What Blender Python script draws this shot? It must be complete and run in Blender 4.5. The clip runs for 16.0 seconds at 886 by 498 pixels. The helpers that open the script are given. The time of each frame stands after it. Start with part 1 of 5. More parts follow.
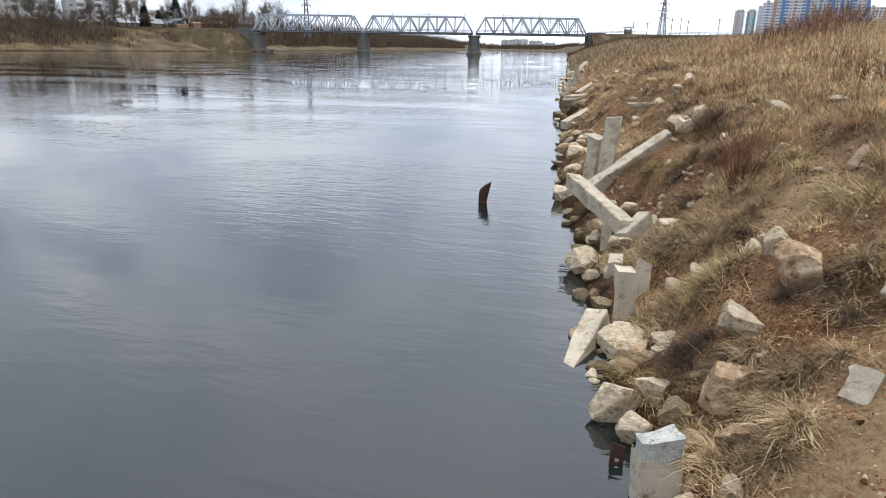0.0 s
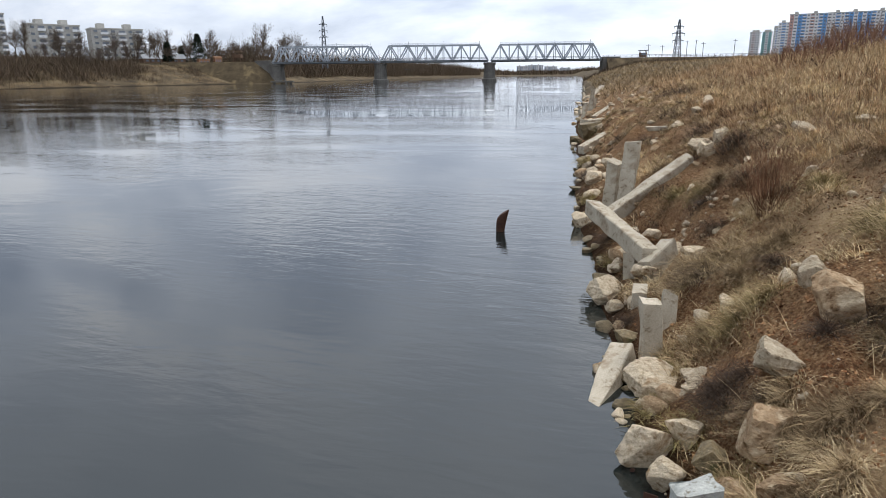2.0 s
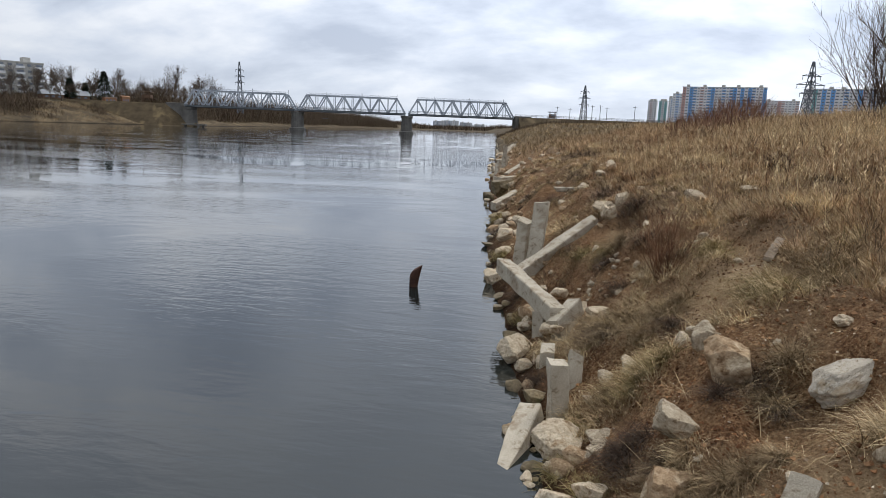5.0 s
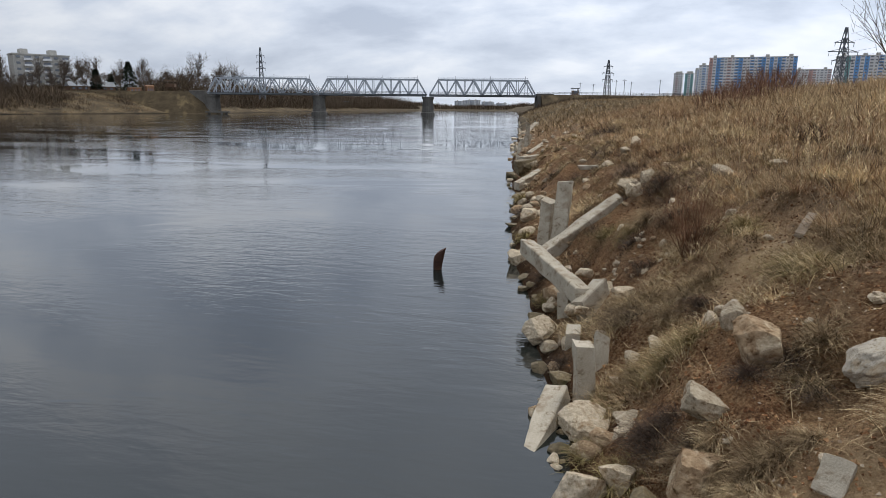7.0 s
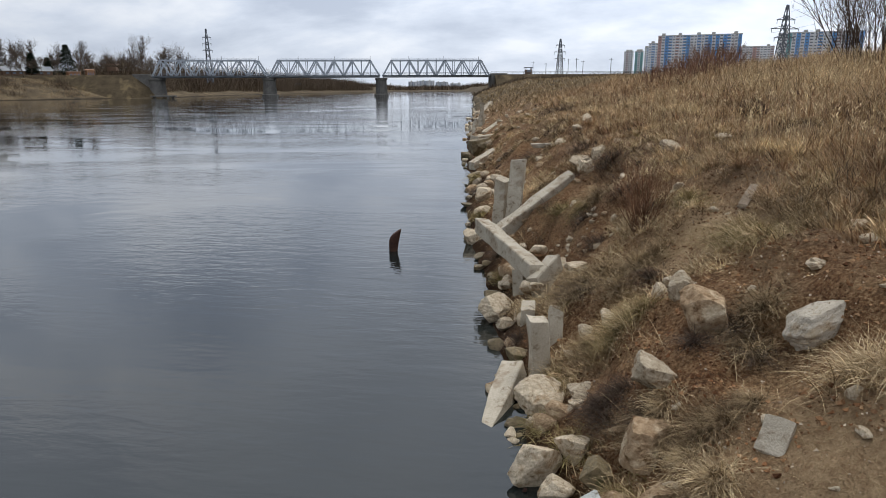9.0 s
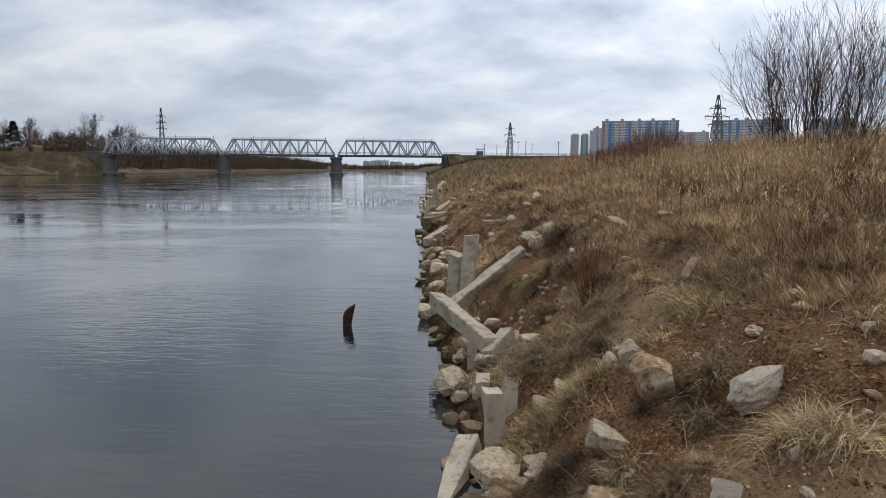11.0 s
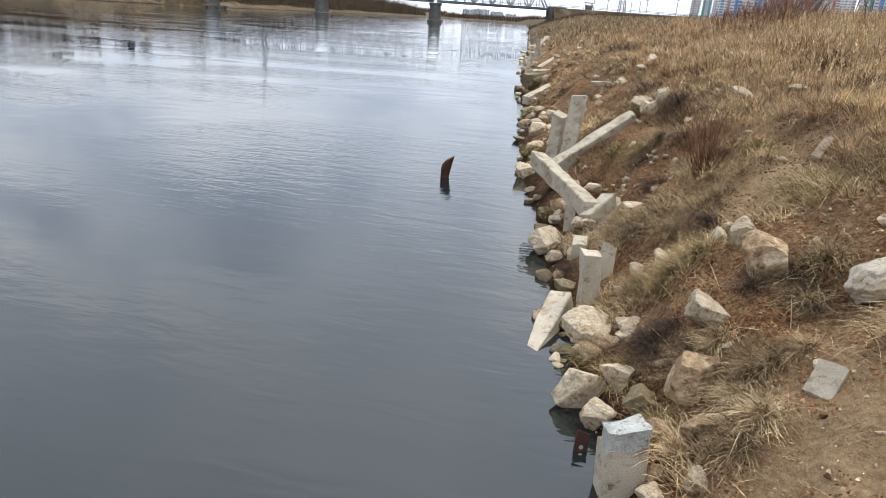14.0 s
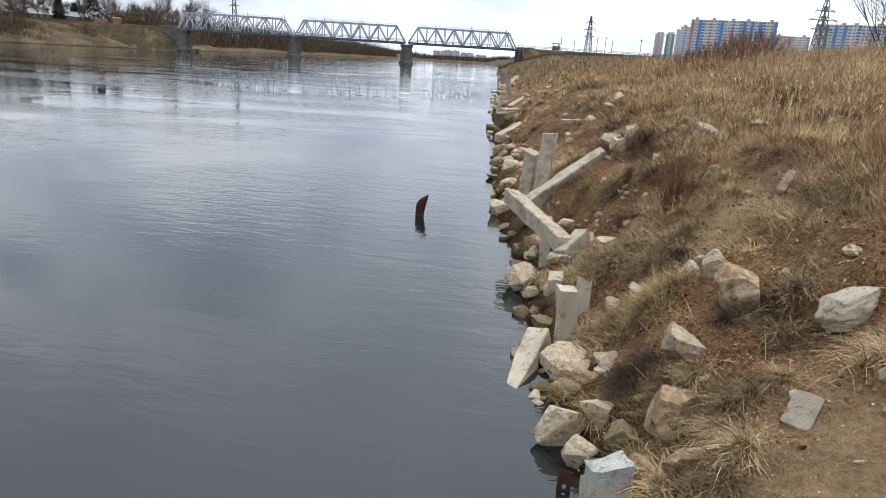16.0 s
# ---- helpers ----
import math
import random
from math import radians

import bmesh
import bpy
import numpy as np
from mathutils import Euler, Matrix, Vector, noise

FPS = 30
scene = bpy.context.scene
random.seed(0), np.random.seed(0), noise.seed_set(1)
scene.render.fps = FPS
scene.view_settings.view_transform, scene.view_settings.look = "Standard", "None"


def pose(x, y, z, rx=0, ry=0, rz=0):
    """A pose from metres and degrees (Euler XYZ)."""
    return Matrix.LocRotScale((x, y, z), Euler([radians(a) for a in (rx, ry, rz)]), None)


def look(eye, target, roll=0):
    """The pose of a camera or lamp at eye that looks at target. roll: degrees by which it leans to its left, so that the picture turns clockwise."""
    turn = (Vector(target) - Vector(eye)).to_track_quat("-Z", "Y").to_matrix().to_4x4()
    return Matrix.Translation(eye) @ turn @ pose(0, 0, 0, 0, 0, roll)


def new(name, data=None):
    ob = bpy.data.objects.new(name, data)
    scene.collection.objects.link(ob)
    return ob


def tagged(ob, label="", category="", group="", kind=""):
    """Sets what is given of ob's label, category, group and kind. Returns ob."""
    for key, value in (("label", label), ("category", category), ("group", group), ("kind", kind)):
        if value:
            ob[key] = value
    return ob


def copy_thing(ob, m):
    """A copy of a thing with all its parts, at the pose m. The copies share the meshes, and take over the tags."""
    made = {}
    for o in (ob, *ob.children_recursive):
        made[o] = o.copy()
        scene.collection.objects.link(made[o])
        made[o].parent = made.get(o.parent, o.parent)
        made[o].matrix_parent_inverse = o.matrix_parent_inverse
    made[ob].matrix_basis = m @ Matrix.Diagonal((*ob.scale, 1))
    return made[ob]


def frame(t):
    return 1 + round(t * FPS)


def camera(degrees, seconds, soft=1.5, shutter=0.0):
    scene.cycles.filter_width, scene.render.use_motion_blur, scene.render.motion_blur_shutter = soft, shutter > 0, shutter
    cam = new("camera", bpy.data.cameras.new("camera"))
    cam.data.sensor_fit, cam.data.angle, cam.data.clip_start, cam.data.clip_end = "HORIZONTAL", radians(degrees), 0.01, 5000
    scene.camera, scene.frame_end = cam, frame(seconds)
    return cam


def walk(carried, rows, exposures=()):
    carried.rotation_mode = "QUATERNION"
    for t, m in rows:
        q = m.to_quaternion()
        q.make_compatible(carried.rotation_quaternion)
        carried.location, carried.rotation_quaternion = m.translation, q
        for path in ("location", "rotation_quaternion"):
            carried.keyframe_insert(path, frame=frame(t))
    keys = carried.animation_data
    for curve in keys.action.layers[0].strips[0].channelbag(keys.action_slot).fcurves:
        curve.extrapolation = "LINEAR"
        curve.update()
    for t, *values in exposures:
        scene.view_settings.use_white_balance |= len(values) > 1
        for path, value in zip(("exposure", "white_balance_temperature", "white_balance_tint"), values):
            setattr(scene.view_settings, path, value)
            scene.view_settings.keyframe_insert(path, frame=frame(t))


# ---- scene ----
# camera and its way: seconds, place in metres, turn in degrees
cam = camera(69.87, 16.0, 0.55)
PATH = [
    (0.00, 0.049, -0.255, 3.527, 72.388, -0.825, 16.711),
    (0.50, 0.052, -0.142, 3.517, 72.424, -0.756, 18.354),
    (1.00, 0.067, -0.009, 3.544, 73.237, 0.319, 18.595),
    (1.50, 0.031, 0.020, 3.559, 74.599, 0.882, 18.099),
    (2.00, -0.002, 0.024, 3.547, 74.678, 0.525, 18.090),
    (2.50, 0.026, 0.017, 3.561, 75.156, 0.137, 16.913),
    (3.00, 0.002, 0.030, 3.543, 74.696, -1.072, 14.329),
    (3.50, -0.010, 0.035, 3.548, 75.372, -2.060, 13.865),
    (4.00, -0.005, 0.048, 3.554, 76.193, -2.390, 12.485),
    (4.20, -0.003, 0.049, 3.575, 77.231, -2.865, 11.930),
    (6.30, 0.049, 0.122, 3.719, 80.058, -0.600, 9.445),
    (6.50, 0.046, 0.127, 3.703, 79.211, -0.756, 10.748),
    (7.00, 0.033, 0.115, 3.689, 77.530, -0.491, 12.728),
    (7.50, 0.039, 0.130, 3.704, 77.685, -0.674, 12.173),
    (8.00, 0.056, 0.136, 3.693, 77.281, -0.270, 10.954),
    (8.50, 0.059, 0.136, 3.680, 76.216, -0.142, 10.222),
    (8.70, 0.078, 0.154, 3.671, 75.868, 0.091, 9.522),
    (10.80, 0.112, 0.038, 3.599, 80.197, -0.487, 5.644),
    (11.00, 0.104, 0.027, 3.618, 82.849, -0.279, 4.605),
    (11.50, 0.086, -0.011, 3.645, 87.395, 0.104, 2.036),
    (12.00, 0.075, -0.019, 3.659, 88.762, 0.544, -0.012),
    (12.50, 0.015, -0.101, 3.627, 84.707, -0.613, 2.042),
    (13.00, -0.065, -0.054, 3.578, 75.236, -2.078, 8.627),
    (13.50, -0.136, -0.081, 3.555, 71.081, -3.104, 12.779),
    (14.00, -0.146, -0.076, 3.554, 69.855, -3.753, 13.328),
    (14.50, -0.165, -0.077, 3.565, 71.081, -3.917, 12.178),
    (15.00, -0.173, -0.076, 3.577, 72.398, -3.583, 11.705),
    (15.50, -0.171, -0.071, 3.565, 72.384, -3.627, 11.445),
    (16.00, -0.157, -0.070, 3.572, 73.351, -3.279, 10.846),
]
EXPOSURE = [(t, stops, 6300, 10) for t, stops in ((0, 0.62), (1.5, 0.28), (2.5, 0.24), (3.5, 0.07), (4.2, 0.03), (6.5, -0.17), (8.5, -0.08), (10.8, -0.24), (11.5, -0.50), (12, -0.48), (12.5, -0.46), (13, -0.08), (13.6, 0.60), (14.5, 0.64), (16, 0.40))]
walk(cam, [(t, pose(x, y, z, a, b, c)) for t, x, y, z, a, b, c in PATH], EXPOSURE)

# ---- sky and sun ----
def node(tree, kind, **inputs):
    n = tree.nodes.new(kind)
    for key, value in inputs.items():
        n.inputs[key.replace("_", " ")].default_value = value
    return n


world = bpy.data.worlds.new("overcast_sky")
scene.world = world
world.use_nodes = True
wt = world.node_tree
wt.nodes.clear()
w_out = wt.nodes.new("ShaderNodeOutputWorld")
w_bg = node(wt, "ShaderNodeBackground", Strength=1.0)
w_sky = wt.nodes.new("ShaderNodeTexSky")
w_sky.sky_type, w_sky.sun_disc = "NISHITA", False
w_sky.sun_elevation, w_sky.sun_rotation = radians(66), radians(35)
w_dim = wt.nodes.new("ShaderNodeVectorMath")
w_dim.operation = "SCALE"
w_dim.inputs["Scale"].default_value = 0.06
wt.links.new(w_sky.outputs[0], w_dim.inputs[0])
w_co = wt.nodes.new("ShaderNodeTexCoord")
w_sep = wt.nodes.new("ShaderNodeSeparateXYZ")
wt.links.new(w_co.outputs["Generated"], w_sep.inputs[0])
w_lift = wt.nodes.new("ShaderNodeMath")
w_lift.operation = "ADD"
w_lift.inputs[1].default_value = 0.36
w_abs = wt.nodes.new("ShaderNodeMath")
w_abs.operation = "ABSOLUTE"
wt.links.new(w_sep.outputs["Z"], w_abs.inputs[0])
wt.links.new(w_abs.outputs[0], w_lift.inputs[0])
w_div = wt.nodes.new("ShaderNodeVectorMath")
w_div.operation = "DIVIDE"
w_den = wt.nodes.new("ShaderNodeCombineXYZ")
for i in range(3):
    wt.links.new(w_lift.outputs[0], w_den.inputs[i])
wt.links.new(w_co.outputs["Generated"], w_div.inputs[0])
wt.links.new(w_den.outputs[0], w_div.inputs[1])
w_map = wt.nodes.new("ShaderNodeMapping")
w_map.inputs["Scale"].default_value = (1.0, 1.35, 0.0)
w_map.inputs["Location"].default_value = (3.1, 1.7, 0)
w_map.inputs["Rotation"].default_value = (0, 0, radians(8))
wt.links.new(w_div.outputs[0], w_map.inputs[0])
w_big = node(wt, "ShaderNodeTexNoise", Scale=2.0, Detail=8.0, Roughness=0.54, Distortion=0.15)
wt.links.new(w_map.outputs[0], w_big.inputs["Vector"])
w_ramp = wt.nodes.new("ShaderNodeValToRGB")
w_ramp.color_ramp.elements[0].position, w_ramp.color_ramp.elements[0].color = 0.37, (0.38, 0.44, 0.56, 1)
w_ramp.color_ramp.elements[1].position, w_ramp.color_ramp.elements[1].color = 0.63, (1.03, 1.04, 1.06, 1)
mid = w_ramp.color_ramp.elements.new(0.50)
mid.color = (0.67, 0.73, 0.84, 1)
wt.links.new(w_big.outputs["Fac"], w_ramp.inputs[0])
w_low = wt.nodes.new("ShaderNodeMapRange")
w_low.inputs["From Min"].default_value, w_low.inputs["From Max"].default_value = 0.0, 0.32
w_low.inputs["To Min"].default_value, w_low.inputs["To Max"].default_value = 0.65, 0.0
wt.links.new(w_abs.outputs[0], w_low.inputs["Value"])
w_haze = wt.nodes.new("ShaderNodeMix")
w_haze.data_type = "RGBA"
w_haze.inputs["B"].default_value = (0.80, 0.85, 0.93, 1)
wt.links.new(w_low.outputs[0], w_haze.inputs["Factor"])
wt.links.new(w_ramp.outputs[0], w_haze.inputs["A"])
w_mix = wt.nodes.new("ShaderNodeMix")
w_mix.data_type = "RGBA"
w_mix.inputs["Factor"].default_value = 0.93
wt.links.new(w_dim.outputs[0], w_mix.inputs["A"])
w_even = wt.nodes.new("ShaderNodeMapRange")
for key, value in (("From Min", 0.25), ("From Max", 0.46), ("To Min", 0.0), ("To Max", 0.8)):
    w_even.inputs[key].default_value = value
wt.links.new(w_abs.outputs[0], w_even.inputs["Value"])
w_cover = wt.nodes.new("ShaderNodeMix")
w_cover.data_type = "RGBA"
w_cover.inputs["B"].default_value = (0.66, 0.70, 0.76, 1)
wt.links.new(w_even.outputs[0], w_cover.inputs["Factor"])
wt.links.new(w_haze.outputs["Result"], w_cover.inputs["A"])
wt.links.new(w_cover.outputs["Result"], w_mix.inputs["B"])
# the cloud cover is thinner, and brighter, round the hidden sun
w_dot = wt.nodes.new("ShaderNodeVectorMath")
w_dot.operation = "DOT_PRODUCT"
w_dot.inputs[1].default_value = (0.52, 0.45, 0.72)
wt.links.new(w_co.outputs["Generated"], w_dot.inputs[0])
w_glow = wt.nodes.new("ShaderNodeMapRange")
for key, value in (("From Min", -0.2), ("From Max", 1.0), ("To Min", 0.86), ("To Max", 1.5)):
    w_glow.inputs[key].default_value = value
wt.links.new(w_dot.outputs["Value"], w_glow.inputs["Value"])
w_high = wt.nodes.new("ShaderNodeMapRange")
for key, value in (("From Min", 0.0), ("From Max", 0.6), ("To Min", 0.90), ("To Max", 1.22)):
    w_high.inputs[key].default_value = value
wt.links.new(w_abs.outputs[0], w_high.inputs["Value"])
w_power = wt.nodes.new("ShaderNodeMath")
w_power.operation = "MULTIPLY"
wt.links.new(w_glow.outputs[0], w_power.inputs[0])
wt.links.new(w_high.outputs[0], w_power.inputs[1])
wt.links.new(w_power.outputs[0], w_bg.inputs["Strength"])
wt.links.new(w_mix.outputs["Result"], w_bg.inputs["Color"])
wt.links.new(w_bg.outputs[0], w_out.inputs[0])

sun = new("sun", bpy.data.lights.new("sun", "SUN"))
sun.data.energy, sun.data.angle, sun.data.color = 1.4, radians(22), (1.0, 0.94, 0.85)
sun.matrix_world = look((0, 0, 0), (-0.233, -0.333, -0.914))

# ---- materials ----
def material(name, roughness=0.8, metallic=0.0, ior=1.45):
    m = bpy.data.materials.new(name)
    m.use_nodes = True
    b = m.node_tree.nodes["Principled BSDF"]
    b.inputs["Roughness"].default_value, b.inputs["Metallic"].default_value, b.inputs["IOR"].default_value = roughness, metallic, ior
    b.inputs["Specular IOR Level"].default_value = 0.5 if roughness < 0.7 else 0.12
    return m, m.node_tree, b


def coords(tree, scale=(1, 1, 1), space="Object"):
    co = tree.nodes.new("ShaderNodeTexCoord")
    mp = tree.nodes.new("ShaderNodeMapping")
    mp.inputs["Scale"].default_value = scale
    tree.links.new(co.outputs[space], mp.inputs[0])
    return mp.outputs[0]


def noise_of(tree, vector, scale, detail=4.0, rough=0.55, distort=0.0):
    n = node(tree, "ShaderNodeTexNoise", Scale=scale, Detail=detail, Roughness=rough, Distortion=distort)
    if vector is not None:
        tree.links.new(vector, n.inputs["Vector"])
    return n.outputs["Fac"]


def ramp(tree, fac, *stops):
    r = tree.nodes.new("ShaderNodeValToRGB")
    els = r.color_ramp.elements
    while len(els) < len(stops):
        els.new(0.5)
    for e, (p, c) in zip(els, stops):
        e.position = p
    for e, (p, c) in zip(els, stops):
        e.color = (*c, 1)
    tree.links.new(fac, r.inputs[0])
    return r.outputs[0]


def blend(tree, fac, a, b, kind="MIX"):
    m = tree.nodes.new("ShaderNodeMix")
    m.data_type, m.blend_type = "RGBA", kind
    for key, v in (("Factor", fac), ("A", a), ("B", b)):
        if isinstance(v, (int, float)):
            m.inputs[key].default_value = v
        elif isinstance(v, tuple):
            m.inputs[key].default_value = (*v, 1)
        else:
            tree.links.new(v, m.inputs[key])
    return m.outputs["Result"]


def math_node(tree, op, a, b):
    m = tree.nodes.new("ShaderNodeMath")
    m.operation = op
    for i, v in enumerate((a, b)):
        if isinstance(v, (int, float)):
            m.inputs[i].default_value = v
        else:
            tree.links.new(v, m.inputs[i])
    return m.outputs[0]


def bump(tree, bsdf, fac, strength, distance, under=None):
    b = node(tree, "ShaderNodeBump", Strength=strength, Distance=distance)
    tree.links.new(fac, b.inputs["Height"])
    if under is not None:
        tree.links.new(under, b.inputs["Normal"])
    tree.links.new(b.outputs[0], bsdf.inputs["Normal"])
    return b.outputs[0]


def mottled(name, dark, light, scale=6.0, fine=60.0, roughness=0.85, metallic=0.0, relief=0.01, spots=None, varied=0.0, space="Object", pits=0.0):
    """A surface mottled at two scales between two colours, with a third colour in spots."""
    m, t, b = material(name, roughness, metallic)
    v = coords(t, space=space)
    col = ramp(t, noise_of(t, v, scale, 6, 0.6), (0.3, dark), (0.7, light))
    grain = noise_of(t, v, fine, 8, 0.68)
    col = blend(t, 0.35, col, ramp(t, grain, (0.3, tuple(c * 0.45 for c in dark)), (0.7, tuple(min(1, c * 1.25) for c in light))))
    if spots:
        col = blend(t, ramp(t, noise_of(t, v, scale * 0.6, 5, 0.65, 0.4), (0.52, (0, 0, 0)), (0.66, (1, 1, 1))), col, spots)
    if pits:
        hole = ramp(t, noise_of(t, v, pits, 6, 0.7, 0.3), (0.33, (0.42, 0.35, 0.27)), (0.45, (1, 1, 1)))
        col = blend(t, 1.0, col, hole, "MULTIPLY")
    if varied:
        info = t.nodes.new("ShaderNodeObjectInfo")
        lift = ramp(t, info.outputs["Random"], (0.0, (1 - varied,) * 3), (1.0, (1 + varied * 0.4,) * 3))
        col = blend(t, 1.0, col, lift, "MULTIPLY")
    t.links.new(col, b.inputs["Base Color"])
    bump(t, b, grain, 0.6, relief)
    return m


def blade_material(name, *tints, rough=0.75):
    """Dry grass and twigs: each blade takes its own tint."""
    m, t, b = material(name, rough)
    geo = t.nodes.new("ShaderNodeNewGeometry")
    n = len(tints)
    col = ramp(t, geo.outputs["Random Per Island"], *[(i / (n - 1), c) for i, c in enumerate(tints)])
    patch = noise_of(t, coords(t), 0.6, 5, 0.6)
    col = blend(t, 1.0, col, ramp(t, patch, (0.32, (0.62, 0.56, 0.54)), (0.66, (1.2, 1.17, 1.1))), "MULTIPLY")
    clump = noise_of(t, coords(t), 4.2, 4, 0.6)
    col = blend(t, 1.0, col, ramp(t, clump, (0.34, (0.50, 0.43, 0.38)), (0.50, (1.12, 1.09, 1.04)), (0.66, (1.75, 1.7, 1.6))), "MULTIPLY")
    t.links.new(col, b.inputs["Base Color"])
    b.inputs["Specular IOR Level"].default_value = 0.08
    return m


M_GOLD = blade_material("dry_golden_grass", (0.38, 0.265, 0.15), (0.56, 0.42, 0.26), (0.46, 0.33, 0.195), (0.66, 0.53, 0.36), (0.28, 0.19, 0.115))
M_RUSSET = blade_material("russet_dead_stalks", (0.29, 0.18, 0.11), (0.43, 0.295, 0.185), (0.18, 0.115, 0.072), (0.52, 0.38, 0.245))
M_STRAW = blade_material("bleached_straw", (0.45, 0.36, 0.215), (0.57, 0.47, 0.30), (0.36, 0.275, 0.16), (0.67, 0.58, 0.40), (0.24, 0.175, 0.10))
M_GREEN = blade_material("fading_green_grass", (0.225, 0.19, 0.085), (0.33, 0.27, 0.135), (0.165, 0.148, 0.065), (0.41, 0.32, 0.19))
M_LITTER = blade_material("grey_brown_litter", (0.22, 0.165, 0.098), (0.345, 0.27, 0.165), (0.11, 0.078, 0.046), (0.47, 0.38, 0.245), (0.16, 0.115, 0.07))
M_TWIG = blade_material("dark_bare_twigs", (0.075, 0.055, 0.045), (0.11, 0.085, 0.065), (0.055, 0.04, 0.035))
M_REDTWIG = blade_material("reddish_shrub_twigs", (0.16, 0.08, 0.05), (0.24, 0.14, 0.085), (0.10, 0.055, 0.038), (0.30, 0.20, 0.13))
M_CREST = blade_material("russet_crest_twigs", (0.19, 0.115, 0.08), (0.27, 0.17, 0.12), (0.13, 0.08, 0.06))
M_WOODS = blade_material("far_bare_woods", (0.085, 0.066, 0.052), (0.14, 0.108, 0.08), (0.06, 0.048, 0.04), (0.12, 0.10, 0.062))
M_FARTWIG = blade_material("far_bare_crowns", (0.095, 0.08, 0.07), (0.14, 0.118, 0.10), (0.07, 0.06, 0.053))
M_BARK = mottled("dark_bark", (0.05, 0.04, 0.033), (0.12, 0.095, 0.075), 8, 40, 0.9)
M_FIR = blade_material("fir_needles", (0.018, 0.028, 0.020), (0.03, 0.042, 0.028), (0.012, 0.02, 0.016))
M_CONCRETE = mottled("weathered_concrete", (0.38, 0.32, 0.235), (0.60, 0.53, 0.415), 3.0, 70, 0.9, relief=0.012, spots=(0.27, 0.20, 0.13), varied=0.15, pits=7.0)
M_STONE = mottled("pale_limestone", (0.45, 0.345, 0.225), (0.76, 0.645, 0.475), 3.4, 14, 0.92, relief=0.05, spots=(0.29, 0.18, 0.09), varied=0.25, pits=6.0)
M_SPECKLED = mottled("speckled_concrete", (0.42, 0.36, 0.275), (0.64, 0.57, 0.46), 5.0, 45, 0.92, relief=0.05, spots=(0.38, 0.29, 0.19), pits=16.0)
M_BLUETOP = mottled("blue_grey_weathered_concrete", (0.34, 0.345, 0.32), (0.58, 0.58, 0.53), 9.0, 50, 0.9, relief=0.03, spots=(0.28, 0.29, 0.27), pits=12.0)
M_WETSTONE = mottled("algae_dark_stone", (0.106, 0.08, 0.0396), (0.339, 0.25, 0.132), 2.2, 8, 0.6, relief=0.05, spots=(0.0954, 0.09, 0.0308), varied=0.3)
M_DIRTSTONE = mottled("earth_caked_stone", (0.26, 0.15, 0.078), (0.52, 0.385, 0.24), 2.6, 10, 0.95, relief=0.07, spots=(0.68, 0.56, 0.39), varied=0.2, pits=5.0)
M_CLOD = blade_material("earth_clod", (0.075, 0.036, 0.02), (0.16, 0.08, 0.042), (0.28, 0.16, 0.085), (0.30, 0.20, 0.12), (0.11, 0.055, 0.03), rough=0.95)
M_PEBBLE = blade_material("pale_pebble", (0.45, 0.38, 0.30), (0.60, 0.54, 0.45), (0.30, 0.22, 0.15), rough=0.9)
M_RUST = mottled("rusted_steel", (0.035, 0.024, 0.022), (0.12, 0.06, 0.04), 7, 80, 0.75, 0.3, 0.004)
M_STEEL = mottled("grey_painted_steel", (0.34, 0.37, 0.41), (0.50, 0.53, 0.57), 0.6, 6, 0.7, 0.1, 0.002)
M_DARKSTEEL = mottled("dark_sooty_steel", (0.10, 0.11, 0.12), (0.17, 0.18, 0.20), 0.5, 6, 0.6, 0.2, 0.002)
M_PIER = mottled("stained_masonry", (0.085, 0.08, 0.075), (0.18, 0.168, 0.15), 0.4, 4, 0.9, relief=0.03)
M_GLASS, _t, _b = material("dark_window_glass", 0.12)
_b.inputs["Base Color"].default_value = (0.17, 0.19, 0.22, 1)
M_WHITE = mottled("white_facade", (0.72, 0.72, 0.73), (0.80, 0.80, 0.80), 0.08, 1.5, 0.85, relief=0.02)
M_BLUE = mottled("blue_facade", (0.15, 0.34, 0.66), (0.21, 0.42, 0.74), 0.08, 1.5, 0.85, relief=0.02)
M_PINK = mottled("salmon_facade", (0.54, 0.33, 0.29), (0.60, 0.40, 0.35), 0.08, 1.5, 0.85, relief=0.02)
M_GREENWALL = mottled("turquoise_facade", (0.20, 0.42, 0.42), (0.27, 0.48, 0.47), 0.08, 1.5, 0.85, relief=0.02)
M_GREYWALL = mottled("grey_panel_facade", (0.40, 0.39, 0.36), (0.50, 0.48, 0.44), 0.1, 1.5, 0.9, relief=0.02)
# distance haze painted into the wall colour: pale blue-grey
M_HAZE = mottled("haze_tinted_far_facade", (0.42, 0.47, 0.54), (0.52, 0.56, 0.62), 0.05, 1.0, 0.9, relief=0.02)
M_ORANGE = mottled("orange_brown_paint", (0.26, 0.13, 0.075), (0.36, 0.20, 0.115), 0.4, 4, 0.8)
M_BROWNWOOD = mottled("brown_boards", (0.12, 0.075, 0.05), (0.20, 0.13, 0.09), 0.6, 5, 0.85)
M_TURFBANK = mottled("dark_turf", (0.035, 0.028, 0.018), (0.11, 0.082, 0.048), 0.25, 2.5, 0.95, relief=0.05, spots=(0.16, 0.12, 0.065))
M_ROOF = mottled("pale_sheet_roof", (0.20, 0.21, 0.22), (0.34, 0.35, 0.36), 0.3, 3, 0.6)
M_WOOD = mottled("grey_driftwood", (0.16, 0.12, 0.085), (0.32, 0.25, 0.18), 8, 60, 0.85, relief=0.006)

